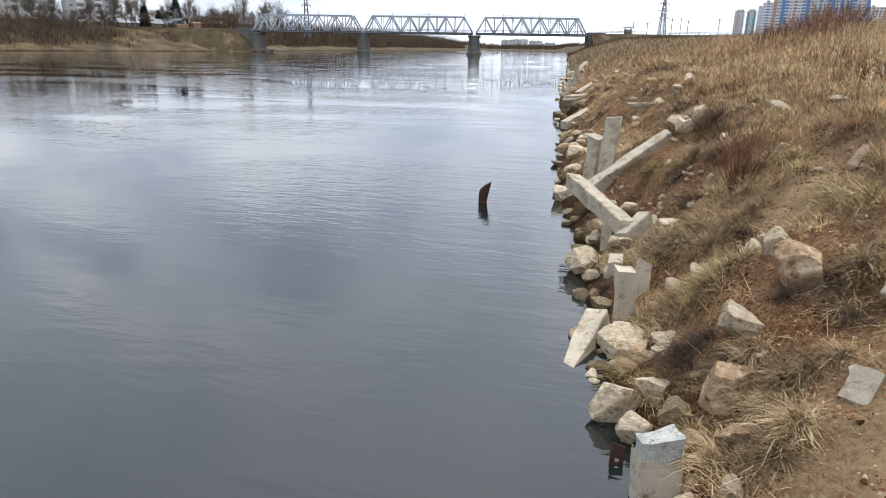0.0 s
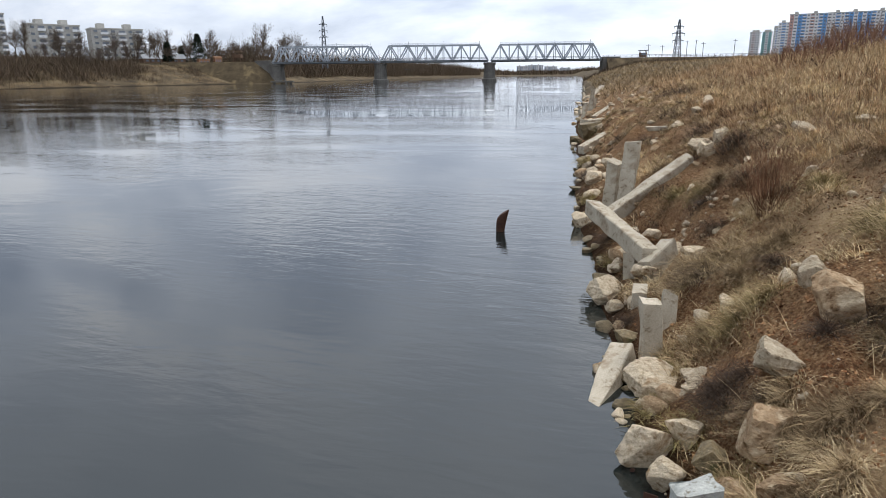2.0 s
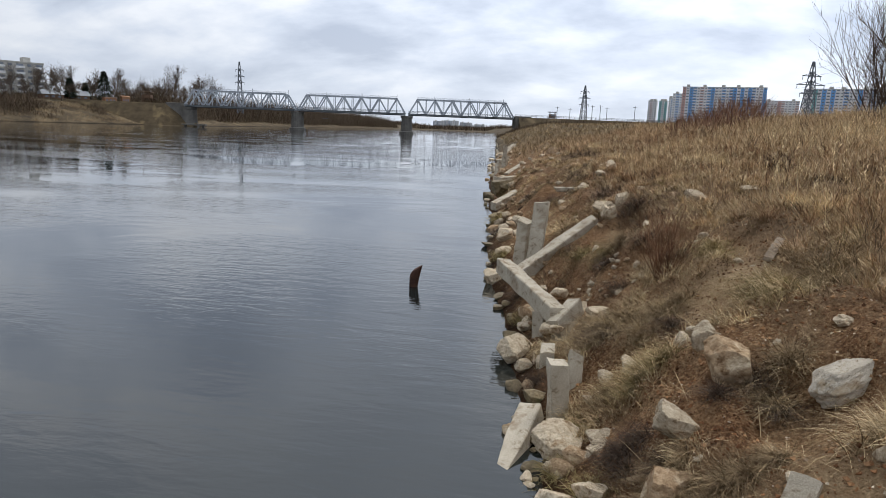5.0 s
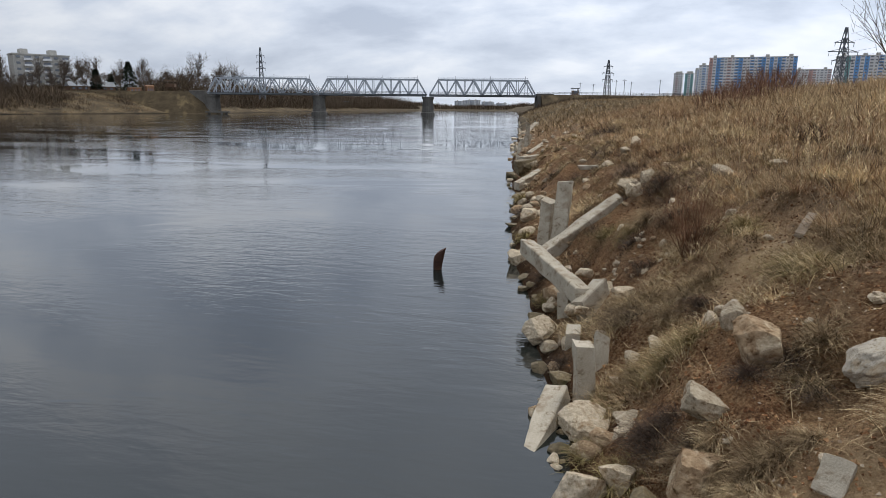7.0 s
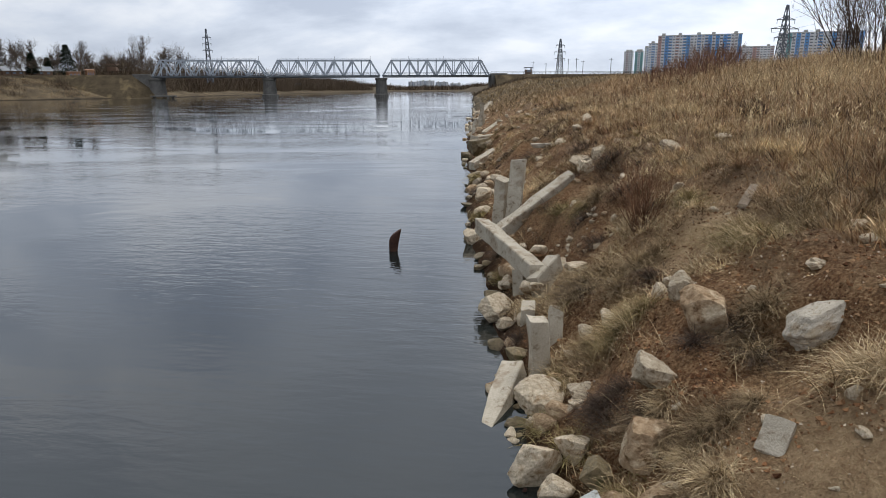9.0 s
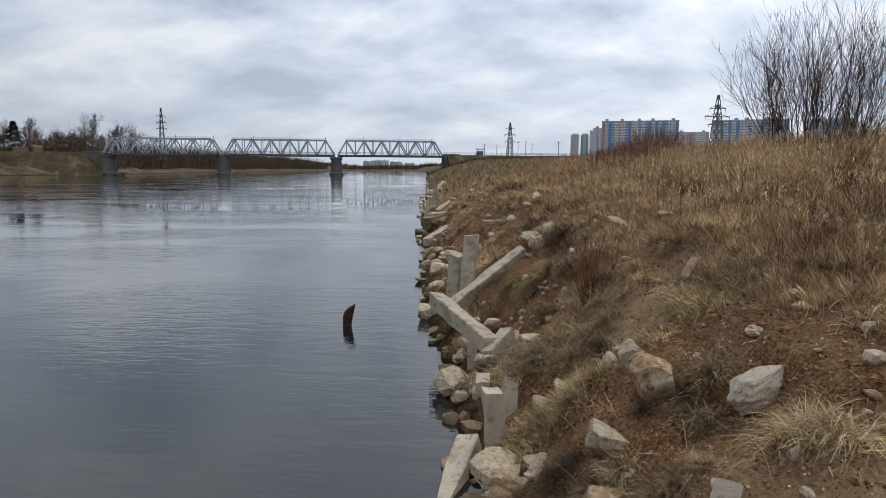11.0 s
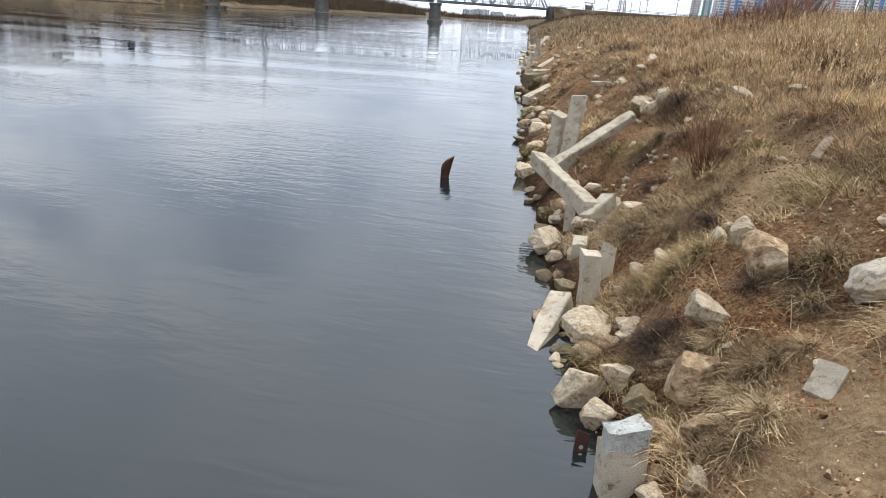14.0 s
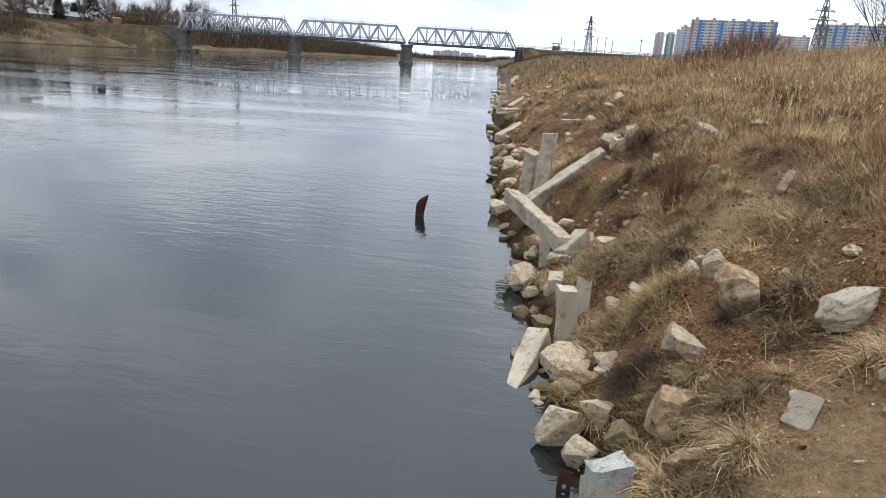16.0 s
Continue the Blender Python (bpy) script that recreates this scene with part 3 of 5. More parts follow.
# railway embankments on both sides
def embankment(x0, x1, label, mat=M_EARTH, cone=0.0):
    bm = bmesh.new()
    ends = [[bm.verts.new((x, y, z)) for y, z in ((-17, 0), (-4.2, 11.6), (4.2, 11.6), (17, 0))] for x in np.linspace(x0, x1, 12)]
    if cone:
        ends.append([bm.verts.new((x1 + cone, y, z)) for y, z in ((-9, 0), (-3, 1.2), (3, 1.2), (9, 0))])
    for a, c in zip(ends, ends[1:]):
        for k in range(3):
            bm.faces.new((a[k], c[k], c[k + 1], a[k + 1]))
    bm.faces.new(ends[0])
    bm.faces.new(reversed(ends[-1]))
    ob = part("embankment", bm, mat, None)
    ob.matrix_world = bridge.matrix_world.copy()
    return tagged(ob, label, "embankment", kind="structure")


embankment(TOTAL + 2, TOTAL + 420, "long earth railway embankment behind the bank")
embankment(-320, -9, "dark turfed railway embankment behind the far bank", M_TURFBANK, 15.0)
rail_fence = empty("railway_fence", bridge.matrix_world.copy(), "dark low railing along the railway embankment", "fence")
bar("rail", (TOTAL, -3.5, 12.9), (TOTAL + 90, -3.5, 12.9), 0.12, 0.16, M_DARKSTEEL, rail_fence)
bar("rail", (TOTAL, -3.5, 12.3), (TOTAL + 90, -3.5, 12.3), 0.12, 0.16, M_DARKSTEEL, rail_fence)
for k in range(31):
    bar("post", (TOTAL + 3 * k, -3.5, 11.5), (TOTAL + 3 * k, -3.5, 13.0), 0.14, 0.14, M_DARKSTEEL, rail_fence)


# ---- far things: pylons, poles, huts, houses ----
def polar(azimuth, distance):
    a = radians(azimuth)
    return distance * math.sin(a), distance * math.cos(a)


def far_bank(azimuth, depth):
    """The place on the far bank in that direction, so far behind its waterline."""
    for k in range(200, 900):
        x, y = polar(azimuth, k)
        if np.interp(y, LEFT_Y, LEFT_X) - x > depth:
            break
    return x, y, float(rough_height(x, y))


def pylon(azimuth, distance, base, top, wide, arms, label):
    """A lattice mast: four legs, zigzag lacing, cross arms."""
    x, y = polar(azimuth, distance)
    thing = empty("power_pylon", pose(x, y, base, 0, 0, 20), label, "pylon", "power pylons")
    h = top - base
    levels = 9
    def corner(k, i):
        s = k / levels
        r = wide / 2 * (1 - s) ** 0.8 + 0.25
        return ((-r, -r), (r, -r), (r, r), (-r, r))[i % 4] + (h * s,)
    for i in range(4):
        for k in range(levels):
            bar("leg", corner(k, i), corner(k + 1, i), 0.32, 0.32, M_DARKSTEEL, thing)
            bar("brace", corner(k, i), corner(k + 1, i + 1), 0.18, 0.18, M_DARKSTEEL, thing)
            bar("brace", corner(k, i + 1), corner(k + 1, i), 0.18, 0.18, M_DARKSTEEL, thing)
    for z, l in arms:
        for side in (-1, 1):
            bar("cross_arm", (0, 0, h * z), (side * l, 0, h * z), 0.25, 0.3, M_DARKSTEEL, thing)
            bar("cross_arm", (0, 0, h * z + 1.3), (side * l, 0, h * z), 0.18, 0.18, M_DARKSTEEL, thing)
            bar("insulator", (side * l * 0.95, 0, h * z), (side * l * 0.95, 0, h * z - 1.5), 0.15, 0.15, M_GLASS, thing)
    return thing


pylon(-28.2, 470, 9, 43.5, 3.2, ((0.60, 3.2), (0.72, 3.2), (0.84, 2.8)), "dark lattice power pylon behind the truss bridge")
pylon(1.35, 455, 8, 36.5, 4, ((0.55, 3.6), (0.70, 4.2), (0.85, 3.2)), "grey lattice power pylon behind the railway embankment")
pylon(18.42, 300, 4.5, 35.6, 4.6, ((0.60, 4.6), (0.71, 6.4), (0.82, 4.2)), "dark lattice power pylon with wide cross arms")


def pole(azimuth, distance, base, top, thick, label, arm=0.0):
    x, y = polar(azimuth, distance)
    thing = empty("street_lamp" if arm else "pole", pose(x, y, base), label, "lamp" if arm else "pole")
    bar("shaft", (0, 0, 0), (0, 0, top - base), thick, thick, M_DARKSTEEL, thing)
    if arm:
        bar("arm", (0, 0, top - base), (-arm, 0, top - base + 0.3), 0.1, 0.1, M_DARKSTEEL, thing)
        bar("lamp_head", (-arm, 0, top - base + 0.3), (-arm - 0.8, 0, top - base + 0.25), 0.3, 0.16, M_STEEL, thing)
    else:
        bar("cross_arm", (-1.1, 0, top - base - 0.6), (1.1, 0, top - base - 0.6), 0.12, 0.14, M_DARKSTEEL, thing)
    return thing


pole(32.85, 112, 3.2, 14.0, 0.2, "dark street lamp on a tall post beyond the grass", 1.4)
for az, el in ((2.07, 2.5), (2.75, 2.55), (3.3, 2.35), (0.2, 2.2), (-0.9, 2.3), (5.6, 2.5)):
    pole(az, 372, 11, 3.6 + 372 * math.tan(radians(el)), 0.28, "dark overhead line pole on the railway embankment")

hx, hy = polar(-1.3, 366)
hut = empty("watch_hut", pose(hx, hy, 11.6, 0, 0, BRIDGE_TURN), "small dark watch hut beside the railway", "hut")
part("wall", boxed((3.4, 3.0, 2.2), (0, 0, 1.3)), M_BROWNWOOD, hut)
part("roof", boxed((4.4, 4.0, 0.35), (0, 0, 3.6), bevel=0.1), M_DARKSTEEL, hut)
for dx in (-1.5, 1.5):
    for dy in (-1.3, 1.3):
        bar("post", (dx, dy, 0), (dx, dy, 3.5), 0.2, 0.2, M_BROWNWOOD, hut)
part("window", boxed((2.2, 0.1, 0.8), (0, -1.52, 1.8)), M_GLASS, hut)


def block(azimuth, distance, wide, deep, base, top, turn, storeys, columns, label):
    """An apartment block: a pale body with coloured bays, glazed strips on each storey, white parapets and roof houses."""
    x, y = polar(azimuth, distance)
    thing = empty("apartment_block", pose(x, y, base, 0, 0, -azimuth + turn), label, "building", "apartment blocks")
    h = top - base
    rise = h / storeys
    part("wall", boxed((wide, deep, h), (0, 0, h / 2)), M_WHITE if columns else M_GREYWALL, thing)
    part("roof", boxed((wide + 0.6, deep + 0.6, 0.7), (0, 0, h + 0.35)), M_GREYWALL, thing)
    rng = random.Random(int(azimuth * 10))
    count = max(2, int(wide / 16))
    for k in range(count):
        part("roof_house", boxed((3.6, deep * 0.5, 2.6), ((k + rng.uniform(0.3, 0.7)) / count * wide - wide / 2, 0, h + 2.0)), M_GREYWALL, thing)
    bays = columns or [None] * max(4, int(wide / 4))
    glass, parapet = bmesh.new(), bmesh.new()
    bw = wide / len(bays)
    front = -deep / 2
    for c, mat in enumerate(bays):
        wx = (c + 0.5) * bw - wide / 2
        proud = 0.5 if c % 2 else 0.25
        if mat:
            part("facade_bay", boxed((bw - 0.05, proud * 2, h - 0.4), (wx, front, h / 2)), mat, thing)
        for r in range(storeys):
            z = (r + 0.55) * rise
            if c % 2:
                box(parapet, (bw * 0.92, 1.1, rise * 0.36), (wx, front - proud - 0.5, z - rise * 0.26))
            box(glass, (bw * (0.7 if c % 2 else 0.42), 0.2, rise * 0.36), (wx, front - proud - 0.08, z + rise * 0.1))
    tagged(part("window", glass, M_GLASS, thing, "rows of dark windows"), kind="stuff")
    tagged(part("balcony", parapet, M_WHITE, thing, "rows of white balcony parapets"), kind="stuff")
    return thing


def el(angle, distance):
    return 3.6 + distance * math.tan(radians(angle))


W, B, P, G = M_WHITE, M_BLUE, M_PINK, M_GREENWALL
block(12.35, 812, 88, 16, 8, el(4.1, 812), 2, 17, [P, W, B, B, W, P, W, B, B, W, W, B, W, B, B, W, B, W, B, B, W, W, B], "long tall white apartment block with blue and salmon bays")
block(9.2, 880, 20, 15, 9, el(3.55, 880), -4, 16, [W, B, W, B, B], "white and blue stepped apartment block")
block(16.55, 1050, 46, 16, 9, el(3.12, 1050), 5, 16, [P, W, W, W, P, P, W, W, W, P], "long white apartment block with salmon bays")
block(20.8, 830, 80, 16, 8, el(4.0, 830), 6, 17, [W, W, G, W, B, W, B, W, W, B, W, W, B, P, W, B, W, W, B], "long tall grey-white apartment block with blue bays")
block(26.5, 850, 46, 16, 8, el(3.9, 850), 8, 17, [W, B, W, B, B, W, W, B, W, B], "tall white apartment block with blue bays")
block(7.0, 1000, 12, 14, 10, el(2.95, 1000), -6, 15, [W, P, W, W], "slim white and salmon apartment block")
block(7.85, 980, 11, 14, 10, el(2.95, 980), -6, 15, [G, W, G], "slim turquoise apartment block")
block(8.55, 950, 9, 14, 10, el(3.2, 950), -6, 16, [W, B, W], "slim white and blue apartment block")
block(-44.2, 430, 27, 13, 11, el(3.55, 430), 12, 6, [], "grey panel apartment block above the far bank")
block(-48.4, 440, 26, 13, 11, el(3.75, 440), 14, 6, [], "grey panel apartment block half hidden by trees")
block(-52.2, 400, 12, 12, 11, el(4.4, 400), 10, 8, [], "dark grey apartment block at the edge of the far bank")
# farthest blocks, paled by the haze in their bay colour
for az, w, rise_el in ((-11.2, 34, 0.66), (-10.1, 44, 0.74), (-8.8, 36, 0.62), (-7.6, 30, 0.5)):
    block(az, 1900, w, 20, 10, el(rise_el, 1900), 0, 7, [M_HAZE, W, M_HAZE, M_HAZE, W, M_HAZE, W], "pale apartment block far down the river, distance haze in its facade colour")


def house(azimuth, depth, wide, deep, wall_h, roof_h, wall, roof, label):
    x, y, z = far_bank(azimuth, depth)
    thing = empty("house", pose(x, y, z - 0.2, 0, 0, -azimuth + 15), label, "house")
    part("wall", boxed((wide, deep, wall_h), (0, 0, wall_h / 2)), wall, thing)
    bm = bmesh.new()
    a = [bm.verts.new((sx * (wide / 2 + 0.4), sy * (deep / 2 + 0.4), wall_h)) for sx, sy in ((-1, -1), (1, -1), (1, 1), (-1, 1))]
    c = [bm.verts.new((sx * (wide / 2 + 0.4), 0, wall_h + roof_h)) for sx in (-1, 1)]
    for f in ((a[0], a[1], c[1], c[0]), (a[2], a[3], c[0], c[1]), (a[1], a[2], c[1]), (a[3], a[0], c[0]), tuple(reversed(a))):
        bm.faces.new(f)
    part("roof", bm, roof, thing)
    for k in range(3):
        part("window", boxed((wide * 0.14, 0.12, wall_h * 0.4), ((k - 1) * wide * 0.3, -deep / 2 - 0.05, wall_h * 0.55)), M_GLASS, thing)
    return thing


house(-41.9, 58, 10, 8, 2.4, 2.4, M_BROWNWOOD, M_ROOF, "brown house with a pale sheet roof on the far bank")
house(-40.2, 62, 11, 8, 2.4, 2.6, M_BROWNWOOD, M_ROOF, "brown house with a pale gabled roof on the far bank")
house(-36.9, 44, 4, 4, 5.0, 0.6, M_ORANGE, M_ORANGE, "small orange shed on the far bank")
house(-38.0, 42, 6, 5, 3.4, 0.4, M_ORANGE, M_BROWNWOOD, "low orange-brown shed on the far bank")
tx, ty, tz = far_bank(-35.3, 36)
guard = empty("guard_tower", pose(tx, ty, tz - 0.2, 0, 0, 20), "brown wooden guard tower beside the railway abutment", "tower")
for dx in (-2, 2):
    for dy in (-2, 2):
        bar("leg", (dx, dy, 0), (dx, dy, 8.0), 0.35, 0.35, M_BROWNWOOD, guard)
part("cabin", boxed((5, 5, 2.0), (0, 0, 7.4), bevel=0.1), M_BROWNWOOD, guard)
part("roof", boxed((6.2, 6.2, 0.4), (0, 0, 10.0), bevel=0.1), M_BROWNWOOD, guard)
for dx in (-2, 2):
    for dy in (-2, 2):
        bar("post", (dx, dy, 8.3), (dx, dy, 9.9), 0.25, 0.25, M_BROWNWOOD, guard)
stx, sty, stz = far_bank(-33.6, 18)
stairs = empty("bank_stairs", pose(stx, sty, 0, 0, 0, BRIDGE_TURN), "pale concrete stairs down the far bank", "stairs")
for k in range(16):
    bar("step", (-8 + k * 1.0, -2.2, 10.6 - 0.5 * k), (-8 + k * 1.0, 0.2, 10.6 - 0.5 * k), 1.0, 0.6, M_PIER, stairs)


# overhead cables from the wide pylon towards the meadow's edge
for k, (dx, z) in enumerate(((-6, 25), (-2, 29.5), (4, 25), (1, 33))):
    a, c = np.array([95.0 + dx, 284.0, z]), np.array([46.0 + dx, -120.0, z + 3])
    pts = [a + (c - a) * s + np.array([0, 0, -14 * s * (1 - s) * 1.6]) for s in np.linspace(0, 1, 25)]
    cable = tubes("power_cable", [(p, q, 0.035, 0.035) for p, q in zip(pts, pts[1:])], M_DARKSTEEL, None, 3)
    tagged(cable, "thin dark overhead power cable strung from a pylon", "cable", "power cables")
# ---- trees ----
def bare_tree(seed, tall, spread, thick):
    """One bare tree: trunk and a crown of fine limbs."""
    rng = np.random.default_rng(seed)
    thing = new("bare_tree")
    bits = []
    limbs(rng, (0, 0, 0), (0, 0, 1), tall * 0.62, thick, 3, bits, spread, 3, 0.12)
    tubes("trunk", bits[:3], M_BARK, thing, 6)
    tubes("crown", bits[3:], M_FARTWIG, thing, 3)
    ends = np.array([b[1] for b in bits[3:] if b[3] < thick * 0.12])
    pick = ends[rng.integers(0, len(ends), 1600)]
    w = ways(rng, 1600, 1.2)
    strips("twig_spray", pick, w, rng.uniform(0.5, 1.3, 1600) * tall / 14, np.full(1600, 0.05 * tall / 14), np.full(1600, 0.1), M_FARTWIG, 2, thing, rng)
    return tagged(thing, "tall bare leafless tree on the far bank", "tree", "bare trees of the far bank")


def place_tree(model, azimuth, depth, scale, rng):
    x, y, z = far_bank(azimuth, depth)
    m = pose(x, y, z - 0.2, 0, 0, rng.uniform(0, 360))
    ob = copy_thing(model, m)
    ob.scale = (scale, scale, scale * rng.uniform(0.9, 1.1))
    return ob


models = [bare_tree(11, 13, 0.6, 0.26), bare_tree(12, 15, 0.5, 0.30), bare_tree(13, 11, 0.75, 0.22), bare_tree(14, 12, 0.65, 0.24)]
rng = random.Random(4)
spots = [(-41.9, 46, 0.75), (-41.2, 44, 0.85), (-40.7, 47, 0.8), (-40.0, 45, 0.7), (-39.2, 60, 0.9), (-37.5, 62, 0.9), (-36.4, 64, 0.85), (-34.2, 60, 0.9), (-33.8, 58, 0.95), (-42.9, 60, 0.8), (-31.9, 60, 1.5), (-31.2, 66, 1.6), (-30.5, 62, 1.5), (-33.2, 66, 1.4), (-34.0, 70, 1.2), (-32.4, 72, 1.3), (-44.4, 52, 0.9), (-48.0, 50, 0.9), (-46.8, 48, 0.8), (-36.0, 55, 0.9), (-41.0, 66, 1.0), (-40.6, 74, 1.05), (-39.5, 80, 0.9), (-36.6, 78, 0.95), (-35.0, 82, 0.9), (-42.2, 78, 0.8), (-46.2, 58, 0.7), (-47.6, 60, 0.8), (-49.0, 52, 0.7), (-50.2, 56, 1.05), (-51.0, 52, 1.1), (-45.3, 50, 0.6), (-43.6, 48, 0.6), (-52.2, 50, 1.0), (-32.6, 84, 1.0), (-29.6, 70, 0.9), (-38.9, 90, 1.0), (-35.6, 90, 1.0), (-42.6, 70, 1.2), (-41.5, 72, 1.3), (-39.0, 76, 1.2), (-37.6, 68, 1.15), (-36.9, 66, 1.2), (-35.4, 72, 1.2), (-34.6, 66, 1.25), (-43.3, 56, 0.7), (-45.6, 30, 0.75), (-46.6, 28, 0.75), (-47.4, 32, 0.8), (-44.9, 34, 0.7), (-41.6, 50, 0.6)]
for i, (az, dist, s) in enumerate(spots):
    place_tree(models[i % 4], az, dist, (min(s, 1.2) * 1.2 if az > -30.0 or az < -34.2 else s * 1.5), rng)
for m, (az, dist) in zip(models, ((-48.2, 60), (-46.9, 62), (-37.4, 80), (-53.2, 55))):
    x, y, z = far_bank(az, dist)
    m.matrix_world = pose(x, y, z - 0.2)


def fir(azimuth, distance, tall, wide):
    rng = np.random.default_rng(31)
    x, y, z = far_bank(azimuth, distance)
    thing = empty("fir_tree", pose(x, y, z - 0.2), "dark green fir tree on the far bank", "tree")
    tubes("trunk", [((0, 0, 0), (0, 0, tall * 0.95), 0.3, 0.05)], M_BARK, thing, 6)
    n = 5000
    s = rng.uniform(0.06, 1, n) ** 0.8
    r = wide / 2 * (1 - s) ** 0.75 * np.sqrt(rng.uniform(0.1, 1, n)) * (0.85 + 0.25 * np.sin(s * 40))
    a = rng.uniform(0, 2 * np.pi, n)
    root = np.stack([r * np.cos(a), r * np.sin(a), s * tall], 1)
    w = np.stack([np.cos(a), np.sin(a), rng.uniform(-0.5, 0.3, n)], 1)
    w /= np.linalg.norm(w, axis=1, keepdims=True)
    strips("crown", root, w, rng.uniform(0.7, 1.5, n), rng.uniform(0.25, 0.5, n), np.full(n, 0.2), M_FIR, 2, thing, rng)
    return thing


fir(-38.3, 50, 17.5, 11)
fir(-40.6, 58, 11.5, 7)
fir(-39.6, 66, 10.5, 6)


def brush(name, seed, n, box_, tall, wide, mat, label, category, keep=None, lean=0.6):
    """A thicket of fine upright twigs over a stretch of ground."""
    rng = np.random.default_rng(seed)
    x, y = rng.uniform(box_[0], box_[1], n), rng.uniform(box_[2], box_[3], n)
    if keep:
        m = keep(x, y)
        x, y = x[m], y[m]
    n = len(x)
    clump = 0.55 + 0.5 * value_noise(x, y, 11, seed) + 0.4 * value_noise(x, y, 4.5, seed + 1)
    h = tall * np.clip(clump, 0.12, 1.2) * rng.uniform(0.55, 1.0, n)
    root = np.stack([x, y, rough_height(x, y) - 0.1], 1)
    ob = strips(name, root, ways(rng, n, lean), h, wide * rng.uniform(0.5, 1.2, n), rng.uniform(0, 0.15, n), mat, 2, None, rng)
    return tagged(ob, label, category, kind="stuff")


def left_inset(x, y):
    return np.interp(y, LEFT_Y, LEFT_X) - x


brush("far_thicket", 41, 60000, (-345, -225, 90, 335), 8.5, 0.2, M_WOODS, "dark leafless thicket along the top of the far bank", "bushes", lambda x, y: (left_inset(x, y) > 30) & (left_inset(x, y) < 95) & (value_noise(x, y, 7, 3) + 0.6 * value_noise(x, y, 22, 6) > -0.35) & ((y < 222) | (left_inset(x, y) > 66)), 1.0)
brush("shore_thicket", 141, 46000, (-345, -200, 90, 275), 12.0, 0.22, M_WOODS, "dark leafless bushes crowding the far bank slope", "bushes", lambda x, y: (left_inset(x, y) > 9) & (left_inset(x, y) < 48) & (-x > (0.93 + 0.03 * value_noise(x, y, 9, 5)) * y), 1.0)
brush("far_garden_thicket", 142, 70000, (-420, -250, 180, 400), 13.0, 0.13, M_WOODS, "dark leafless trees and bushes behind the far houses", "bushes", lambda x, y: (left_inset(x, y) > 70) & (left_inset(x, y) < 110) & (-x < 0.97 * y) & (-x > 0.64 * y), 1.2)
brush("far_slope_bushes", 143, 30000, (-320, -195, 150, 335), 4.2, 0.18, M_WOODS, "low dark bushes on the far bank slope", "bushes", lambda x, y: (left_inset(x, y) > 10) & (left_inset(x, y) < 44) & (value_noise(x, y, 8, 9) > -0.25), 0.9)
brush("far_bank_grass", 42, 60000, (-290, -195, 90, 335), 1.3, 0.18, M_LITTER, "dry yellow-brown grass on the far bank slope", "grass", lambda x, y: (left_inset(x, y) > 1) & (left_inset(x, y) < 42), 0.6)
brush("far_bank_shrubs", 43, 30000, (-290, -195, 90, 335), 6.0, 0.2, M_WOODS, "leafless shrubs on the far bank slope", "bushes", lambda x, y: (left_inset(x, y) > 4) & (left_inset(x, y) < 46) & (value_noise(x, y, 18, 9) > 0.22))
brush("far_woods", 44, 170000, (-420, -190, 345, 1300), 24, 0.34, M_WOODS, "dark leafless woods along the river beyond the bridge", "woods", lambda x, y: (left_inset(x, y) > 9) & (left_inset(x, y) < 75), 0.9)
brush("distant_woods", 45, 22000, (-900, 300, 1560, 1900), 17, 2.2, M_WOODS, "hazy band of woods closing the river in the distance", "woods")
brush("bank_end_bushes", 46, 5000, (-45, 60, 290, 350), 4.0, 0.25, M_WOODS, "dark bushes below the railway embankment", "bushes", lambda x, y: x - np.interp(y, SHORE_Y, SHORE_X) > 0.5)
brush("skyline_bushes", 47, 16000, (34, 110, 50, 85), 9.0, 0.09, M_WOODS, "dark leafless bushes on the skyline behind the meadow", "bushes", lambda x, y: np.degrees(np.arctan2(x, y)) > 28.5, 0.9)


def willow(x, y, tall, seed, stems, label):
    """A many-stemmed bare willow, fanning out from the ground."""
    rng = np.random.default_rng(seed)
    thing = empty("willow_shrub", pose(x, y, float(height(x, y)) - 0.1, 0, 0, -math.degrees(math.atan2(x, y))), label, "shrub")
    bits = []
    for k in range(stems):
        x0 = -2.0 + 4.0 * (k + rng.uniform(0.1, 0.9)) / stems
        w = np.array([x0 * 0.23 + rng.normal(0, 0.06), rng.normal(0, 0.14), 1.0])
        limbs(rng, (x0 * 0.8, rng.uniform(-0.7, 0.7), 0), w / np.linalg.norm(w), tall * rng.uniform(0.75, 1.0) * (1.0 - 0.22 * (x0 / 2) ** 2), rng.uniform(0.020, 0.042), 2, bits, 0.40, 2, 0.12)
    thick = [b for b in bits if b[2] > 0.011]
    fine = [b for b in bits if b[2] <= 0.011]
    tagged(tubes("stem", thick, M_TWIG, thing, 4), kind="stuff")
    spray = tubes("branch_spray", [(a, b, max(c, 0.006), max(d, 0.004)) for a, b, c, d in fine], M_TWIG, thing, 3)
    tagged(spray, kind="stuff")
    ends = np.array([b[1] for b in fine])
    pick = ends[rng.integers(0, len(ends), 3000)]
    strips("twig_spray", pick, ways(rng, 3000, 0.5), rng.uniform(0.25, 0.7, 3000), np.full(3000, 0.012), np.full(3000, 0.05), M_TWIG, 2, thing, rng)
    return thing


wx, wy = polar(25.9, 31.0)
willow(wx, wy, 4.6, 61, 38, "large leafless many-stemmed willow rising from the meadow")
wx, wy = polar(39.5, 60.0)
willow(wx, wy, 6.5, 62, 24, "leafless willow shrub beyond the meadow")


